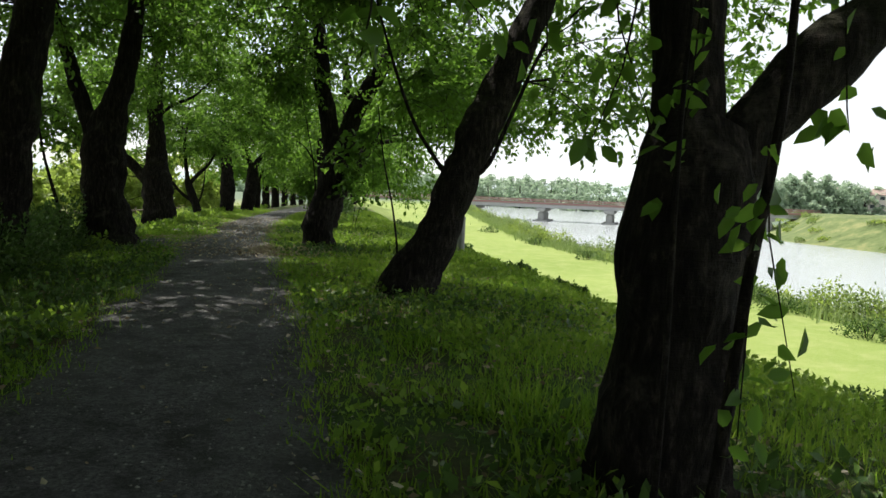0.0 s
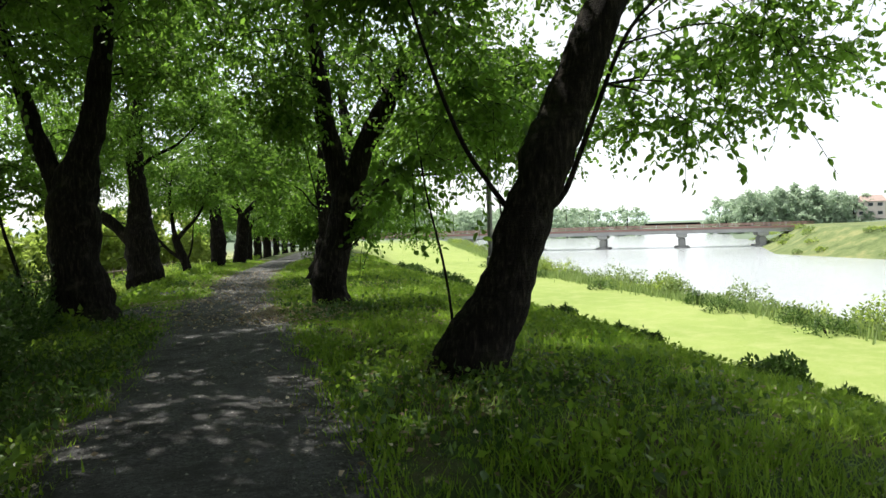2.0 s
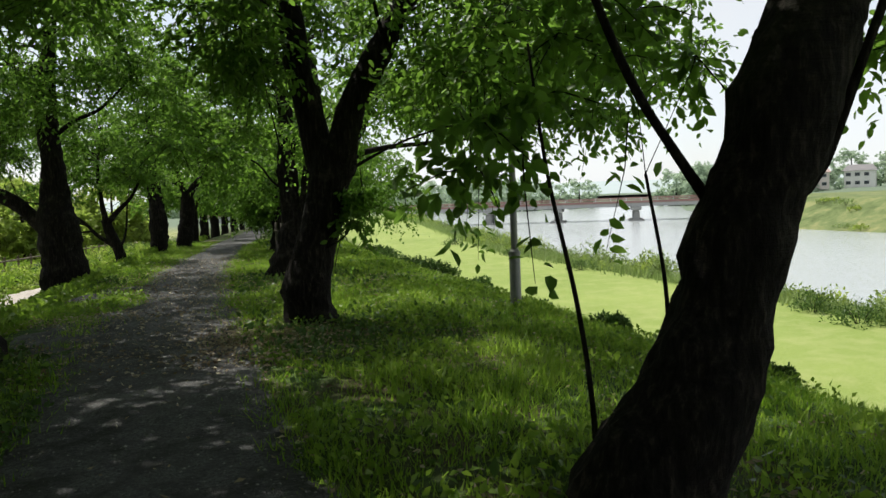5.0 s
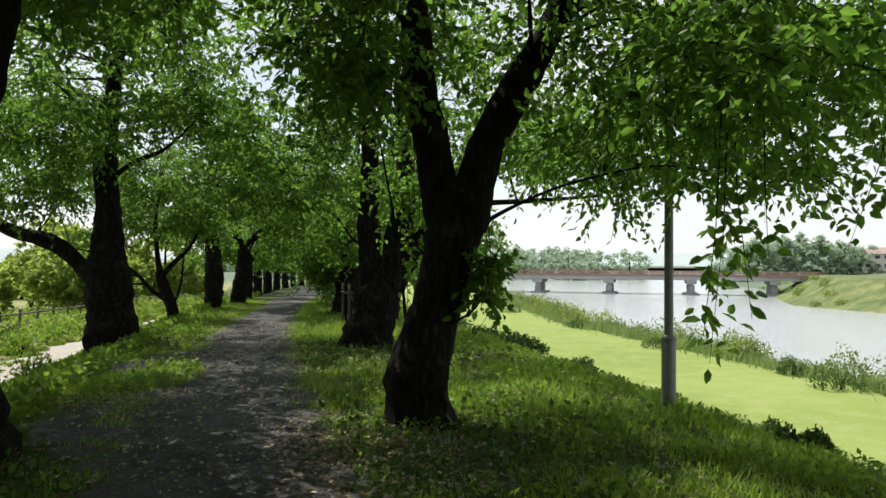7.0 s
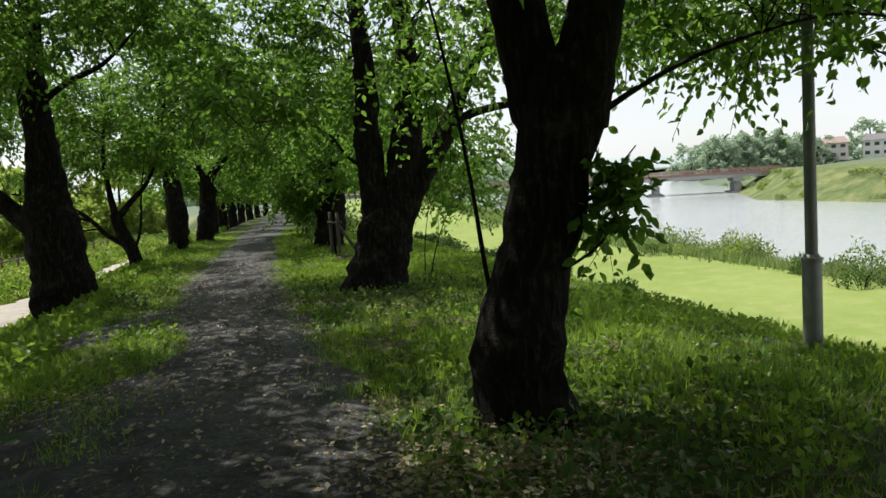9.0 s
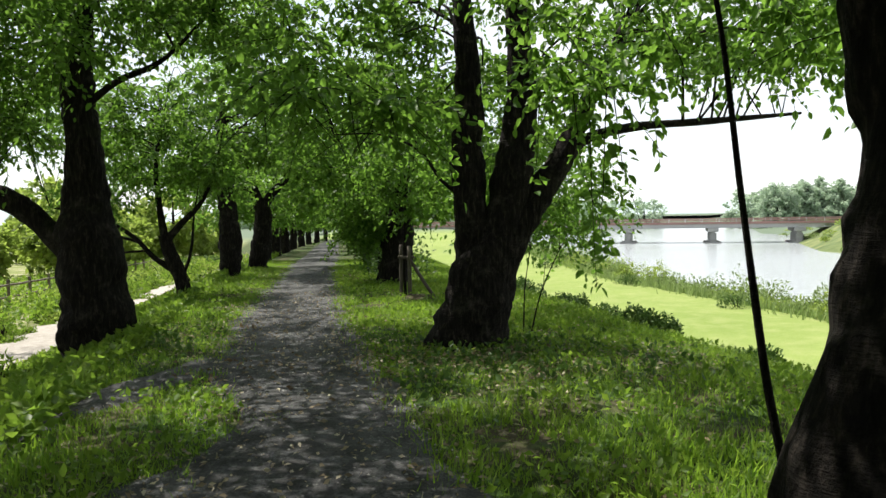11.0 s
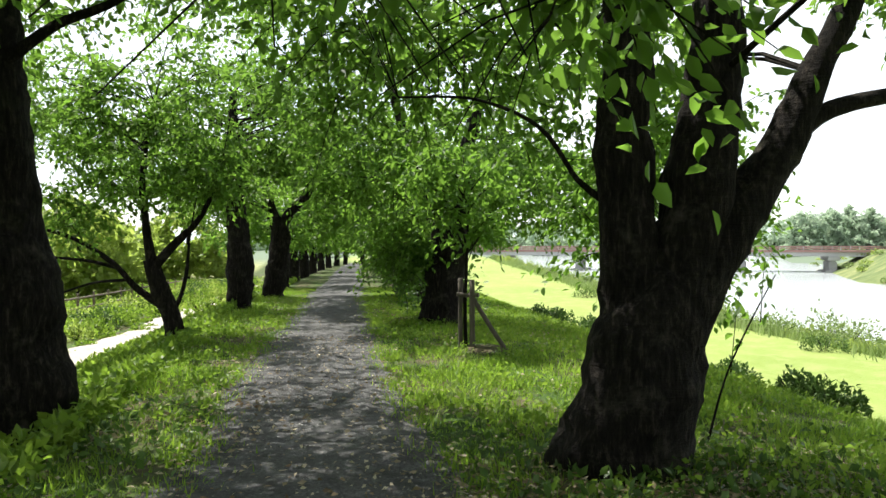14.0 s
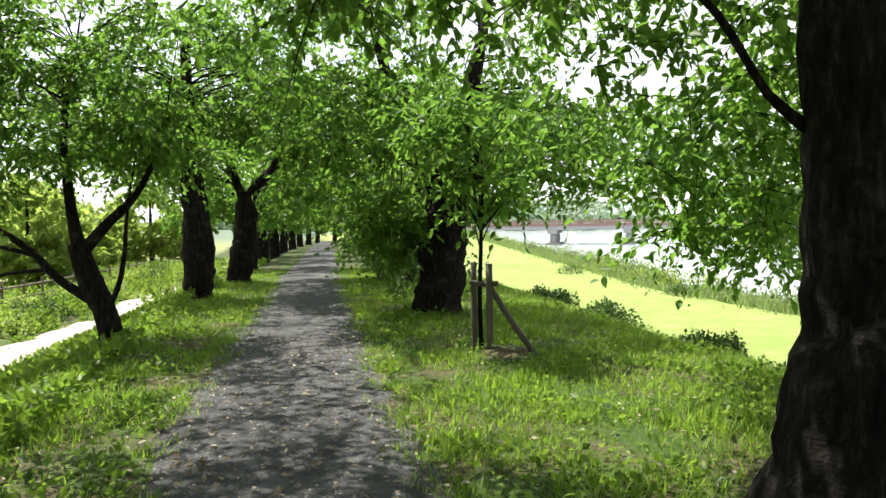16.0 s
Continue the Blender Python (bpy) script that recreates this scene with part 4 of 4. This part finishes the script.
for x, y in [(17.9, 33.0), (18.6, 36.2), (18.2, 29.0), (17.6, 26.5), (18.0, 45.0), (18.4, 56.0), (17.2, 22.0), (18.6, 70.0)]:
    shrub(x, y, 0.75 + 0.15 * math.sin(y), 0.65, 800, 0.09, LEAF_SHRUB, "small rounded dark bush at the lawn edge", "round_bush", "bush", "round bushes by the lawn", 0.05)
for i in range(96):
    y = 8 + i * 1.25 + rng.uniform(-0.6, 0.6) + max(0, i - 60) * 1.3
    x = float(shore_near(y)) - 2.0 + rng.uniform(-0.4, 1.0)
    shrub(x, y, rng.uniform(0.8, 1.6), rng.uniform(0.5, 1.55), 1050, 0.15, (LEAF_REED, LEAF_FAR)[i % 3 == 0], "tall pale-green waterside shrub among reeds", "waterside_shrub", "shrub", "waterside shrubs")

# the dim hedge on the left and the green beyond the lower path
for i in range(20):
    y = 1.5 + i * 0.85
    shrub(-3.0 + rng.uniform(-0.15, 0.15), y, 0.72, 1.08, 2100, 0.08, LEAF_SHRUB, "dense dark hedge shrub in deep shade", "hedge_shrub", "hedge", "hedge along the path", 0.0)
for i in range(34):
    y = 12 + i * 2.5 + rng.uniform(-1, 1)
    x = -9.4 + float(bend(y)) + rng.uniform(-1.2, 1.0)
    shrub(x, y, rng.uniform(0.7, 1.3), rng.uniform(0.5, 1.1), 620, 0.13, (LEAF_FAR, LEAF_SHRUB)[i % 2], "rounded garden shrub beyond the lower path", "garden_shrub", "shrub", "garden shrubs")


for i in range(60):
    y = 14 + i * 1.15 + rng.uniform(-0.8, 0.8)
    x = float(bend(y)) + (-5.0 if y < 30 else -7.8, -7.9, -4.5 if y < 30 else -8.2, -8.8)[i % 4] + rng.uniform(-0.4, 0.4)
    shrub(x, y, rng.uniform(0.3, 0.8), rng.uniform(0.25, 0.75), 420, 0.12, (LEAF_WEED, LEAF_FAR, LEAF_WEED)[i % 3], "leafy clump of weeds beside the lower path", "weed_clump", "weeds", "weed clumps")


for i in range(12):
    y = 39 + i * 5.2 + rng.uniform(-1, 1)
    x = float(path_x(y)) + 2.3 + rng.uniform(-0.3, 0.5)
    shrub(x, y, rng.uniform(0.8, 1.2), rng.uniform(1.0, 1.7), 900, 0.13, LEAF_SHRUB, "dark leafy undergrowth beneath the row of trees", "undergrowth_shrub", "shrub", "undergrowth shrubs")


for i in range(40):
    y = 22 + i * 0.95 + rng.uniform(-0.4, 0.4)
    x = float(bend(y)) - 6.5 + (0.8 if i % 2 else -0.85) * rng.uniform(0.95, 1.6) + 0.35 * math.sin(y * 0.17) + 0.2 * math.sin(y * 0.41)
    shrub(x, y, rng.uniform(0.2, 0.42), rng.uniform(0.1, 0.24), 260, 0.09, (LEAF_WEED, LEAF_FAR)[i % 2], "low tuft of weeds creeping over the lower path", "weed_tuft", "weeds", "weed tufts")
for i in range(14):
    y = 51 + i * 2.4
    shrub(float(bend(y)) - 5.2 + rng.uniform(-0.6, 0.6), y, rng.uniform(0.7, 1.1), rng.uniform(0.6, 1.1), 520, 0.14, (LEAF_WEED, LEAF_FAR)[i % 2], "sunlit shrub on the slope above the lower path", "slope_shrub", "shrub", "slope shrubs")


def back_tree(x, y, h, w, mat, label, name="background_tree", z=None, leaf=0.52, n=76, conifer=False):
    z = ground_at(x, y) if z is None else z
    trunk = [(x, y, z - 0.1, 0.03 * h), (x, y, z + h * 0.4, 0.022 * h), (x, y, z + h * 0.8, 0.01 * h)]
    if conifer:
        blobs = [(x, y, z + h * (0.25 + 0.15 * k), w * (1 - 0.17 * k), w * (1 - 0.17 * k), h * 0.1, int(n * 0.3 * (1 - 0.15 * k))) for k in range(5)]
    else:
        blobs = [(x, y, z + h * 0.6, w, w, h * 0.38, n), (x + w * 0.5, y, z + h * 0.3, w * 0.6, w * 0.7, h * 0.26, n // 2), (x - w * 0.5, y, z + h * 0.28, w * 0.6, w * 0.7, h * 0.26, n // 2)]
    return make_tree([trunk], blobs, label, twigs=5, per_twig=5, leaf=leaf, reach=0.12 * h, droop=0.3, six=False, leaf_mat=mat, branch_every=9, twig_lines=False, fine=False, name=name)


bt = [back_tree(-17, 20, 6.5, 3.2, LEAF_FAR, "sunlit leafy garden tree behind the fence"), back_tree(-19, 30, 5.0, 3.0, LEAF_FAR, "bushy light-green tree behind the fence")]
for i in range(20):
    y = 6 + i * 6.2 + 2 * math.sin(i * 2.3)
    x = -17.6 - 3.0 * math.sin(i * 1.7) + float(bend(y))
    copy_thing(bt[i % 2], pose(x, y, ground_at(x, y) - 0.1, 0, 0, i * 51 % 360) @ Matrix.Scale(0.7 + 0.2 * (i % 3), 4))


for i in range(15):
    y = 2 + i * 8.5 + 2 * math.sin(i * 1.9)
    x = -29 - 2.5 * math.sin(i * 2.7) + float(bend(y))
    copy_thing(bt[(i + 1) % 2], pose(x, y, ground_at(x, y) - 0.1, 0, 0, i * 77 % 360) @ Matrix.Scale(1.0 + 0.15 * (i % 3), 4))


# ---- wooden rail fence by the lower path ----
def fence(y0, y1):
    root = new("rail_fence")
    root.location = (-11.3, y0, 0)
    n = int((y1 - y0) / 2.0)
    for i in range(n + 1):
        y = y0 + i * 2.0
        x = float(bend(y)) - 11.3
        z = ground_at(x, y)
        part("post", Tubes().add([(x + 11.3, y - y0, z - 0.3, 0.06), (x + 11.3, y - y0, z + 0.5, 0.058), (x + 11.3, y - y0, z + 1.05, 0.055)], 10, 0.04).data(), FENCE, root)
        if i < n:
            y2 = y + 2.0
            x2 = float(bend(y2)) - 11.3
            z2 = ground_at(x2, y2)
            for h in (0.4, 0.85):
                part("rail", Tubes().add([(x + 11.33, y - y0 - 0.05, z + h, 0.042), ((x + x2) / 2 + 11.33, (y + y2) / 2 - y0, (z + z2) / 2 + h - 0.01, 0.043), (x2 + 11.33, y2 - y0 + 0.05, z2 + h, 0.042)], 8, 0.04).data(), FENCE, root)
    return tagged(root, "weathered round-rail wooden fence beside the lower path", "fence")


fence(24, 76)


# ---- bridge ----
def bridge():
    root = new("road_bridge")
    a, d = Vector((79.0, 144.0, 0)), Vector((13.2, -7.0, 0)).normalized()
    nrm = Vector((-d.y, d.x, 0))
    root.matrix_basis = FAR @ Matrix.Translation(a) @ Matrix(((d.x, nrm.x, 0, 0), (d.y, nrm.y, 0, 0), (0, 0, 1, 0), (0, 0, 0, 1)))
    x0, x1 = -95.0, 24.0
    part("deck", box(x0, x1, 0, 8, -1.55, -1.3, 0.03), CONCRETE, root)
    for y in (0.4, 2.8, 5.2, 7.6):
        bm = box(x0, x1, y - 0.04, y + 0.04, -2.1, -1.55)
        box_bm(bm, x0, x1, y - 0.2, y + 0.2, -2.14, -2.06)
        part("girder", bm, GREY_RAIL, root, "grey steel plate girder")
    for y in (0.05, 7.95):
        part("parapet_kerb", box(x0, x1, y - 0.15, y + 0.15, -1.42, -1.08, 0.02), RED_PAINT_HAZE, root, "red painted deck edge")
        for h in (-0.75, -0.45):
            part("parapet_rail", box(x0, x1, y - 0.05, y + 0.05, h - 0.06, h + 0.06, 0.01), RED_PAINT_HAZE, root)
        for k in range(int((x1 - x0) / 3)):
            part("parapet_post", box(x0 + 3 * k, x0 + 3 * k + 0.12, y - 0.06, y + 0.06, -1.05, -0.4), GREY_RAIL, root)
    for x in (-89.6, -74.7, -59.8, -44.8, -29.8, -15.6, 0.0, 15.0):
        bm = box(x - 0.65, x + 0.65, 0.6, 7.4, -5.6, -2.9, 0.25)
        pier = part("pier", bm, CONCRETE, root)
        bm = box(x - 1.0, x + 1.0, -0.2, 8.2, -2.9, -2.14, 0.12)
        part("cap", bm, CONCRETE, pier)
        part("footing", box(x - 1.5, x + 1.5, -0.6, 8.6, -6.2, -4.7, 0.15), CONCRETE, pier)
    part("abutment", box(x1 - 2.5, x1 + 1.5, -0.5, 8.5, -5, -1.56, 0.1), CONCRETE, root)
    return tagged(root, "red steel girder road bridge on grey concrete piers", "bridge")


bridge()


# ---- far bank: trees, houses, hills ----
def house(x, y, w, dpt, h, wall, roof, turn, label):
    root = new("house")
    z = -0.9
    root.matrix_basis = FAR @ pose(x, y, z, 0, 0, turn)
    part("wall", box(-w / 2, w / 2, -dpt / 2, dpt / 2, -0.3, h, 0.05), wall, root)
    bm = bmesh.new()
    e = 0.6
    vs = [bm.verts.new(p) for p in [(-w / 2 - e, -dpt / 2 - e, h), (w / 2 + e, -dpt / 2 - e, h), (w / 2 + e, dpt / 2 + e, h), (-w / 2 - e, dpt / 2 + e, h), (-w / 2 + 1, 0, h + 2.0), (w / 2 - 1, 0, h + 2.0)]]
    for f in ((0, 1, 5, 4), (1, 2, 5), (2, 3, 4, 5), (3, 0, 4), (3, 2, 1, 0)):
        bm.faces.new([vs[i] for i in f])
    part("roof", bm, roof, root)
    for lv in range(2):
        for k in range(int(w // 2.6)):
            xx = -w / 2 + 1.3 + k * 2.6
            win = part("window", box(xx - 0.75, xx + 0.75, -dpt / 2 - 0.06, -dpt / 2 + 0.05, 0.9 + lv * 2.7, 2.1 + lv * 2.7, 0.02), GREY_RAIL, root)
            part("pane", box(xx - 0.66, xx + 0.66, -dpt / 2 - 0.09, -dpt / 2 - 0.05, 1.0 + lv * 2.7, 2.0 + lv * 2.7), GLASS, win)
    return tagged(root, label, "house")


house(186, 216, 8, 7, 5.2, PINK_WALL, ROOF_RED, -42, "two-storey pale pink house on the far bank")
house(200, 212, 9, 7, 5.4, WHITE_WALL, ROOF, -48, "two-storey white house with grey tiled roof")
house(178, 232, 9, 7, 5.4, WHITE_WALL, ROOF_RED, -35, "white house with brown roof behind the bridge")
house(222, 190, 12, 8, 5.6, WHITE_WALL, ROOF, -50, "white house on the far riverside")
ft = back_tree(150, 226, 10, 6.0, LEAF_WOOD_HAZE, "rounded tree in the far riverside wood", "far_tree", -0.9, 0.95, 40)
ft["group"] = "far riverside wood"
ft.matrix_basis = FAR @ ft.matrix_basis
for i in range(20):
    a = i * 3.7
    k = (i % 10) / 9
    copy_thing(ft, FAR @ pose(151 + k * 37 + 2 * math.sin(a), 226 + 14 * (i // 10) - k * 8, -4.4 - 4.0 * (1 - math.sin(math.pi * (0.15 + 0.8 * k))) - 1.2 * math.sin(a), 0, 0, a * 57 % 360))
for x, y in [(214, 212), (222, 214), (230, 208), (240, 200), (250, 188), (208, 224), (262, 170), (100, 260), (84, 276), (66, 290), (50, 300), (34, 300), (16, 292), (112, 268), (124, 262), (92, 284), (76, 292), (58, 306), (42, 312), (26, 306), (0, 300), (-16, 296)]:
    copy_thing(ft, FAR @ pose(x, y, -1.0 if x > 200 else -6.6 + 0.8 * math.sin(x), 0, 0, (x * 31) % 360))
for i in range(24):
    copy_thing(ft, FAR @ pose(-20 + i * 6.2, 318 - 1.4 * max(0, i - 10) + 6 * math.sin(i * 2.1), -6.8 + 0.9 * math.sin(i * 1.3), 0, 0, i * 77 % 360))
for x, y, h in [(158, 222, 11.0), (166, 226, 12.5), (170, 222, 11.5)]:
    fir = back_tree(x, y, h, 2.3, LEAF_WOOD_HAZE, "tall dark conifer above the far wood", "conifer_tree", -0.9, 0.8, 120, True)
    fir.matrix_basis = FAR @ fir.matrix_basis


for i in range(40):
    y = 78 + i * 3.6 + rng.uniform(-1.5, 1.5)
    x = float(shore_far(y)) + rng.uniform(0.5, 11.0)
    shrub(x, y, rng.uniform(0.9, 2.0), rng.uniform(0.5, 1.1), 150, 0.4, (LEAF_REED, LEAF_FAR)[i % 2], "rough pale-green scrub on the far river bank", "far_bank_scrub", "shrub", "far bank scrub")


def hills(name, dist, height, seed, y_lo, y_hi, mat, label):
    n = 90
    v, f = [], []
    for i in range(n):
        a = radians(y_lo + (y_hi - y_lo) * i / (n - 1))
        h = height * (0.55 + 0.45 * noise.noise(Vector((i * 0.07, seed, 0))) + 0.12 * noise.noise(Vector((i * 0.35, seed, 4))))
        for r, z in ((dist, -3.0), (dist * 1.08, h * 0.7), (dist * 1.2, h), (dist * 1.5, -3.0)):
            v.append((r * math.sin(a), r * math.cos(a), z))
    for i in range(n - 1):
        for k in range(3):
            p = i * 4 + k
            f.append((p, p + 4, p + 5, p + 1))
    return smooth(tagged(part(name, (v, f), mat), label, "hill", "", "structure"))


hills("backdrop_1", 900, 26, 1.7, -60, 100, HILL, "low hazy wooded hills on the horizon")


# ---- grass, weeds, litter, gravel ----
def scatter(n, x0, x1, y0, y1):
    return rng.uniform(x0, x1, n), rng.uniform(y0, y1, n)


def patch(x, y, s=0.9, seed=0.0):
    return np.sin(x * 2.1 * s + 1.7 * np.sin(y * 0.9 * s + seed)) * np.sin(y * 1.7 * s + 1.2 * np.sin(x * 1.3 * s + seed * 2))


def blades(name, x, y, h, mat, lean=0.5, w=0.006):
    n = len(x)
    z = ground_z(x, y)
    th = rng.uniform(0, 6.283, n)
    b = np.stack([x, y, z - 0.02], axis=1)
    side = np.stack([np.cos(th), np.sin(th), 0 * th], axis=1) * (w * rng.uniform(0.6, 1.4, n))[:, None]
    tilt = np.stack([-np.sin(th), np.cos(th), 0 * th], axis=1) * (rng.normal(size=n) * lean * h)[:, None]
    tip = b + tilt + np.stack([0 * h, 0 * h, h + 0.02], axis=1)
    verts = np.stack([b - side, b + side, tip], axis=1).reshape(-1, 3)
    faces = np.arange(3 * n).reshape(-1, 3)
    return array_part(name, mesh_from_arrays(name, verts, faces, n), mat)


def off_path(x, y):
    left = 1.0 + 0.9 * np.exp(-((y - 19.4) / 1.3) ** 2) - 0.5 * np.exp(-((y - 22.6) / 1.2) ** 2)
    d = x - path_x(y)
    side = np.where((y > 19) & (y < 26), np.abs(x - np.interp(y, SIDE_Y, SIDE_X)) - 0.3, 9.0)
    return np.minimum(np.where(d > 0, d - 1.0, -d - left), side)


x, y = scatter(520000, -4.0, 6.2, 1.5, 52)
near = np.exp(-np.maximum(0, y - 12) / 30)
d = off_path(x, y)
keep = (d + 0.2 * patch(x, y, 3) + 0.15 * patch(x, y, 9, 4.0) + 0.42 * (rng.uniform(size=len(x)) ** 3) > 0.02) & (rng.uniform(size=len(x)) < 0.35 + 0.65 * near) & (patch(x, y) + rng.uniform(-0.6, 0.6, len(x)) > -0.8) & ((x > -1.0) | (y > 14.5) | (rng.uniform(size=len(x)) < 0.1))
FEET = [(2.0, 24.7, 1.5), (1.5, 17.8, 1.3), (2.3, 11.2, 1.4), (2.5, 5.6, 1.2), (-2.6, 27.2, 1.1), (-2.3, 17.4, 1.2)]


def worn(x, y):
    """How far the grass is trodden away in front of the tree feet, 0 to 1."""
    return np.max([np.exp(-(((x - fx) / fr) ** 2 + ((y - fy) / fr) ** 2)) for fx, fy, fr in FEET], axis=0)


keep &= rng.uniform(size=len(x)) > 0.8 * worn(x, y)
x, y, d = x[keep], y[keep], d[keep]
h = (0.07 + 0.045 * patch(x, y, 1.6, 2.0) + 0.02 * patch(x, y, 5.0, 1.0) + 0.015 * rng.normal(size=len(x))) * np.clip(0.45 + d, 0.5, 1.25)
tagged(blades("bank_grass", x, y, np.clip(h, 0.02, 0.18), GRASS, 1.1, 0.008), "uneven green grass beside the footpath", "grass", "", "stuff")

x, y = scatter(42000, 5.6, 7.4, 3, 60)
tagged(blades("slope_grass", x, y, rng.uniform(0.04, 0.12, len(x)), GRASS, 0.9, 0.01), "rough grass on the bank slope", "grass", "", "stuff")
y = rng.uniform(2, 150, 60000)
x = shore_near(y) - 1.9 + rng.normal(size=len(y)) * 0.8
tagged(blades("reeds", x, y, rng.uniform(0.2, 0.65, len(x)), LEAF_REED, 0.4, 0.03), "tall pale reeds along the river edge", "reeds", "", "stuff")


def weeds(name, x, y, lo, hi, size, mat, label):
    z = ground_z(x, y) + rng.uniform(lo, hi, len(x))
    D = rng.normal(size=(len(x), 3)) + np.array([0, 0, 0.35])
    ob = array_part(name, leaves_mesh(name, np.stack([x, y, z], axis=1), D, size * rng.uniform(0.5, 1.3, len(x)), 0.6, 0.2, False), mat)
    return tagged(ob, label, "weeds", "", "stuff")


# dark leaf layer added to darken the ground where tree shade falls
x, y = scatter(17000, -3.6, -0.9, 1.5, 15.5)
weeds("dark_ground_cover", x, y, 0.0, 0.09, 0.07, LEAF_SHRUB, "dark low leaves added to deepen the shade left of the path")
y = rng.uniform(1.5, 45, 26000)
sgn = np.where(rng.uniform(size=len(y)) < 0.5, -1.0, 1.0)
x = path_x(y) + sgn * (0.98 + 0.16 * rng.normal(size=len(y)))
keep = patch(x, y, 2.3, 6.0) > -0.1
tagged(blades("edge_grass", x[keep], y[keep], rng.uniform(0.03, 0.12, int(keep.sum())), GRASS, 1.0, 0.009), "straggling grass along the path edges", "grass", "", "stuff")
x, y = scatter(85000, -5.2, -2.3, 17, 62)
x = x + bend(y)
keep = patch(x, y, 0.7, 1.0) + rng.uniform(-0.7, 0.7, len(x)) > -0.3
weeds("slope_weeds", x[keep], y[keep], 0.0, 0.28, 0.12, LEAF_WEED, "broad-leaved weeds on the shaded slope")
x, y = scatter(30000, -17, -8.0, 16, 95)
weeds("garden_weeds", x + bend(y), y, 0.02, 0.5, 0.17, LEAF_WEED, "sunlit undergrowth beyond the lower path")
x, y = scatter(90000, -3.6, 6.0, 2, 42)
keep = (patch(x, y, 1.1, 3.0) + rng.uniform(-0.3, 0.3, len(x)) > 0.15) & (off_path(x, y) > -0.05)
weeds("bank_weeds", x[keep], y[keep], 0.01, 0.15, 0.07, LEAF_WEED, "small clover and weeds in the bank grass")

x, y = scatter(60000, -3.6, 5.0, 3, 30)
keep = (rng.uniform(size=len(x)) < worn(x, y)) & (off_path(x, y) > -0.1)
weeds("foot_weeds", x[keep], y[keep], 0.01, 0.1, 0.085, LEAF_SHRUB, "low broad-leaved ground cover round the tree feet")
x, y = scatter(14000, -3.0, 5.0, 1.5, 45)
keep = ((patch(x, y, 1.3, 5.0) > 0.0) & (off_path(x, y) > -0.2)) | (rng.uniform(size=len(x)) < 0.1)
x, y = x[keep], y[keep]
for cx, cy, r, k in [(0.9, 17.85, 0.42, 1500), (1.2, 24.9, 0.6, 1000), (2.4, 24.4, 0.7, 900), (0.6, 16.9, 0.45, 400), (-1.6, 20.5, 0.5, 400), (3.0, 24.6, 0.7, 500)]:
    x = np.concatenate([x, cx + rng.normal(size=k) * r])
    y = np.concatenate([y, cy + rng.normal(size=k) * r])
for fx, fy, fr in FEET:
    x = np.concatenate([x, fx + rng.normal(size=700) * fr * 0.7])
    y = np.concatenate([y, fy + rng.normal(size=700) * fr * 0.7])
# extra pale leaves on the path, doubling as small flecks of sunlight
yy = 16 + 18 * rng.uniform(size=2400)
x, y = np.concatenate([x, path_x(yy) + rng.uniform(-1.05, 1.05, 2400)]), np.concatenate([y, yy])
D = rng.normal(size=(len(x), 3)) * np.array([1, 1, 0.15])
litter = array_part("fallen_leaves", leaves_mesh("fallen_leaves", np.stack([x, y, ground_z(x, y) + rng.uniform(0.03, 0.065, len(x))], axis=1), D, rng.uniform(0.02, 0.07, len(x)), 0.5, 0.25, False), LITTER)
tagged(litter, "scattered dry fallen leaves on path and grass, some standing for sun flecks", "leaves", "", "stuff")


def gravel(n):
    y = 1.5 + 34 * rng.uniform(size=n) ** 1.2
    x = path_x(y) + rng.uniform(-1.0, 1.0, n)
    z = ground_z(x, y) + 0.026
    r = rng.uniform(0.004, 0.013, n)
    c = np.stack([x, y, z], axis=1)
    o = np.array([[1, 0, 0], [0, 1, 0], [-1, 0, 0], [0, -1, 0], [0, 0, 0.7], [0, 0, -0.5]]) 
    V = c[:, None, :] + o[None] * (r[:, None] * rng.uniform(0.7, 1.3, (n, 1)))[:, :, None]
    F = np.array([[0, 1, 4], [1, 2, 4], [2, 3, 4], [3, 0, 4]])
    faces = (np.arange(n)[:, None, None] * 6 + F[None]).reshape(-1, 3)
    return array_part("gravel", mesh_from_arrays("gravel", V.reshape(-1, 3), faces, len(faces)), STONE)


tagged(gravel(18000), "loose grey gravel on the footpath", "gravel", "", "stuff")
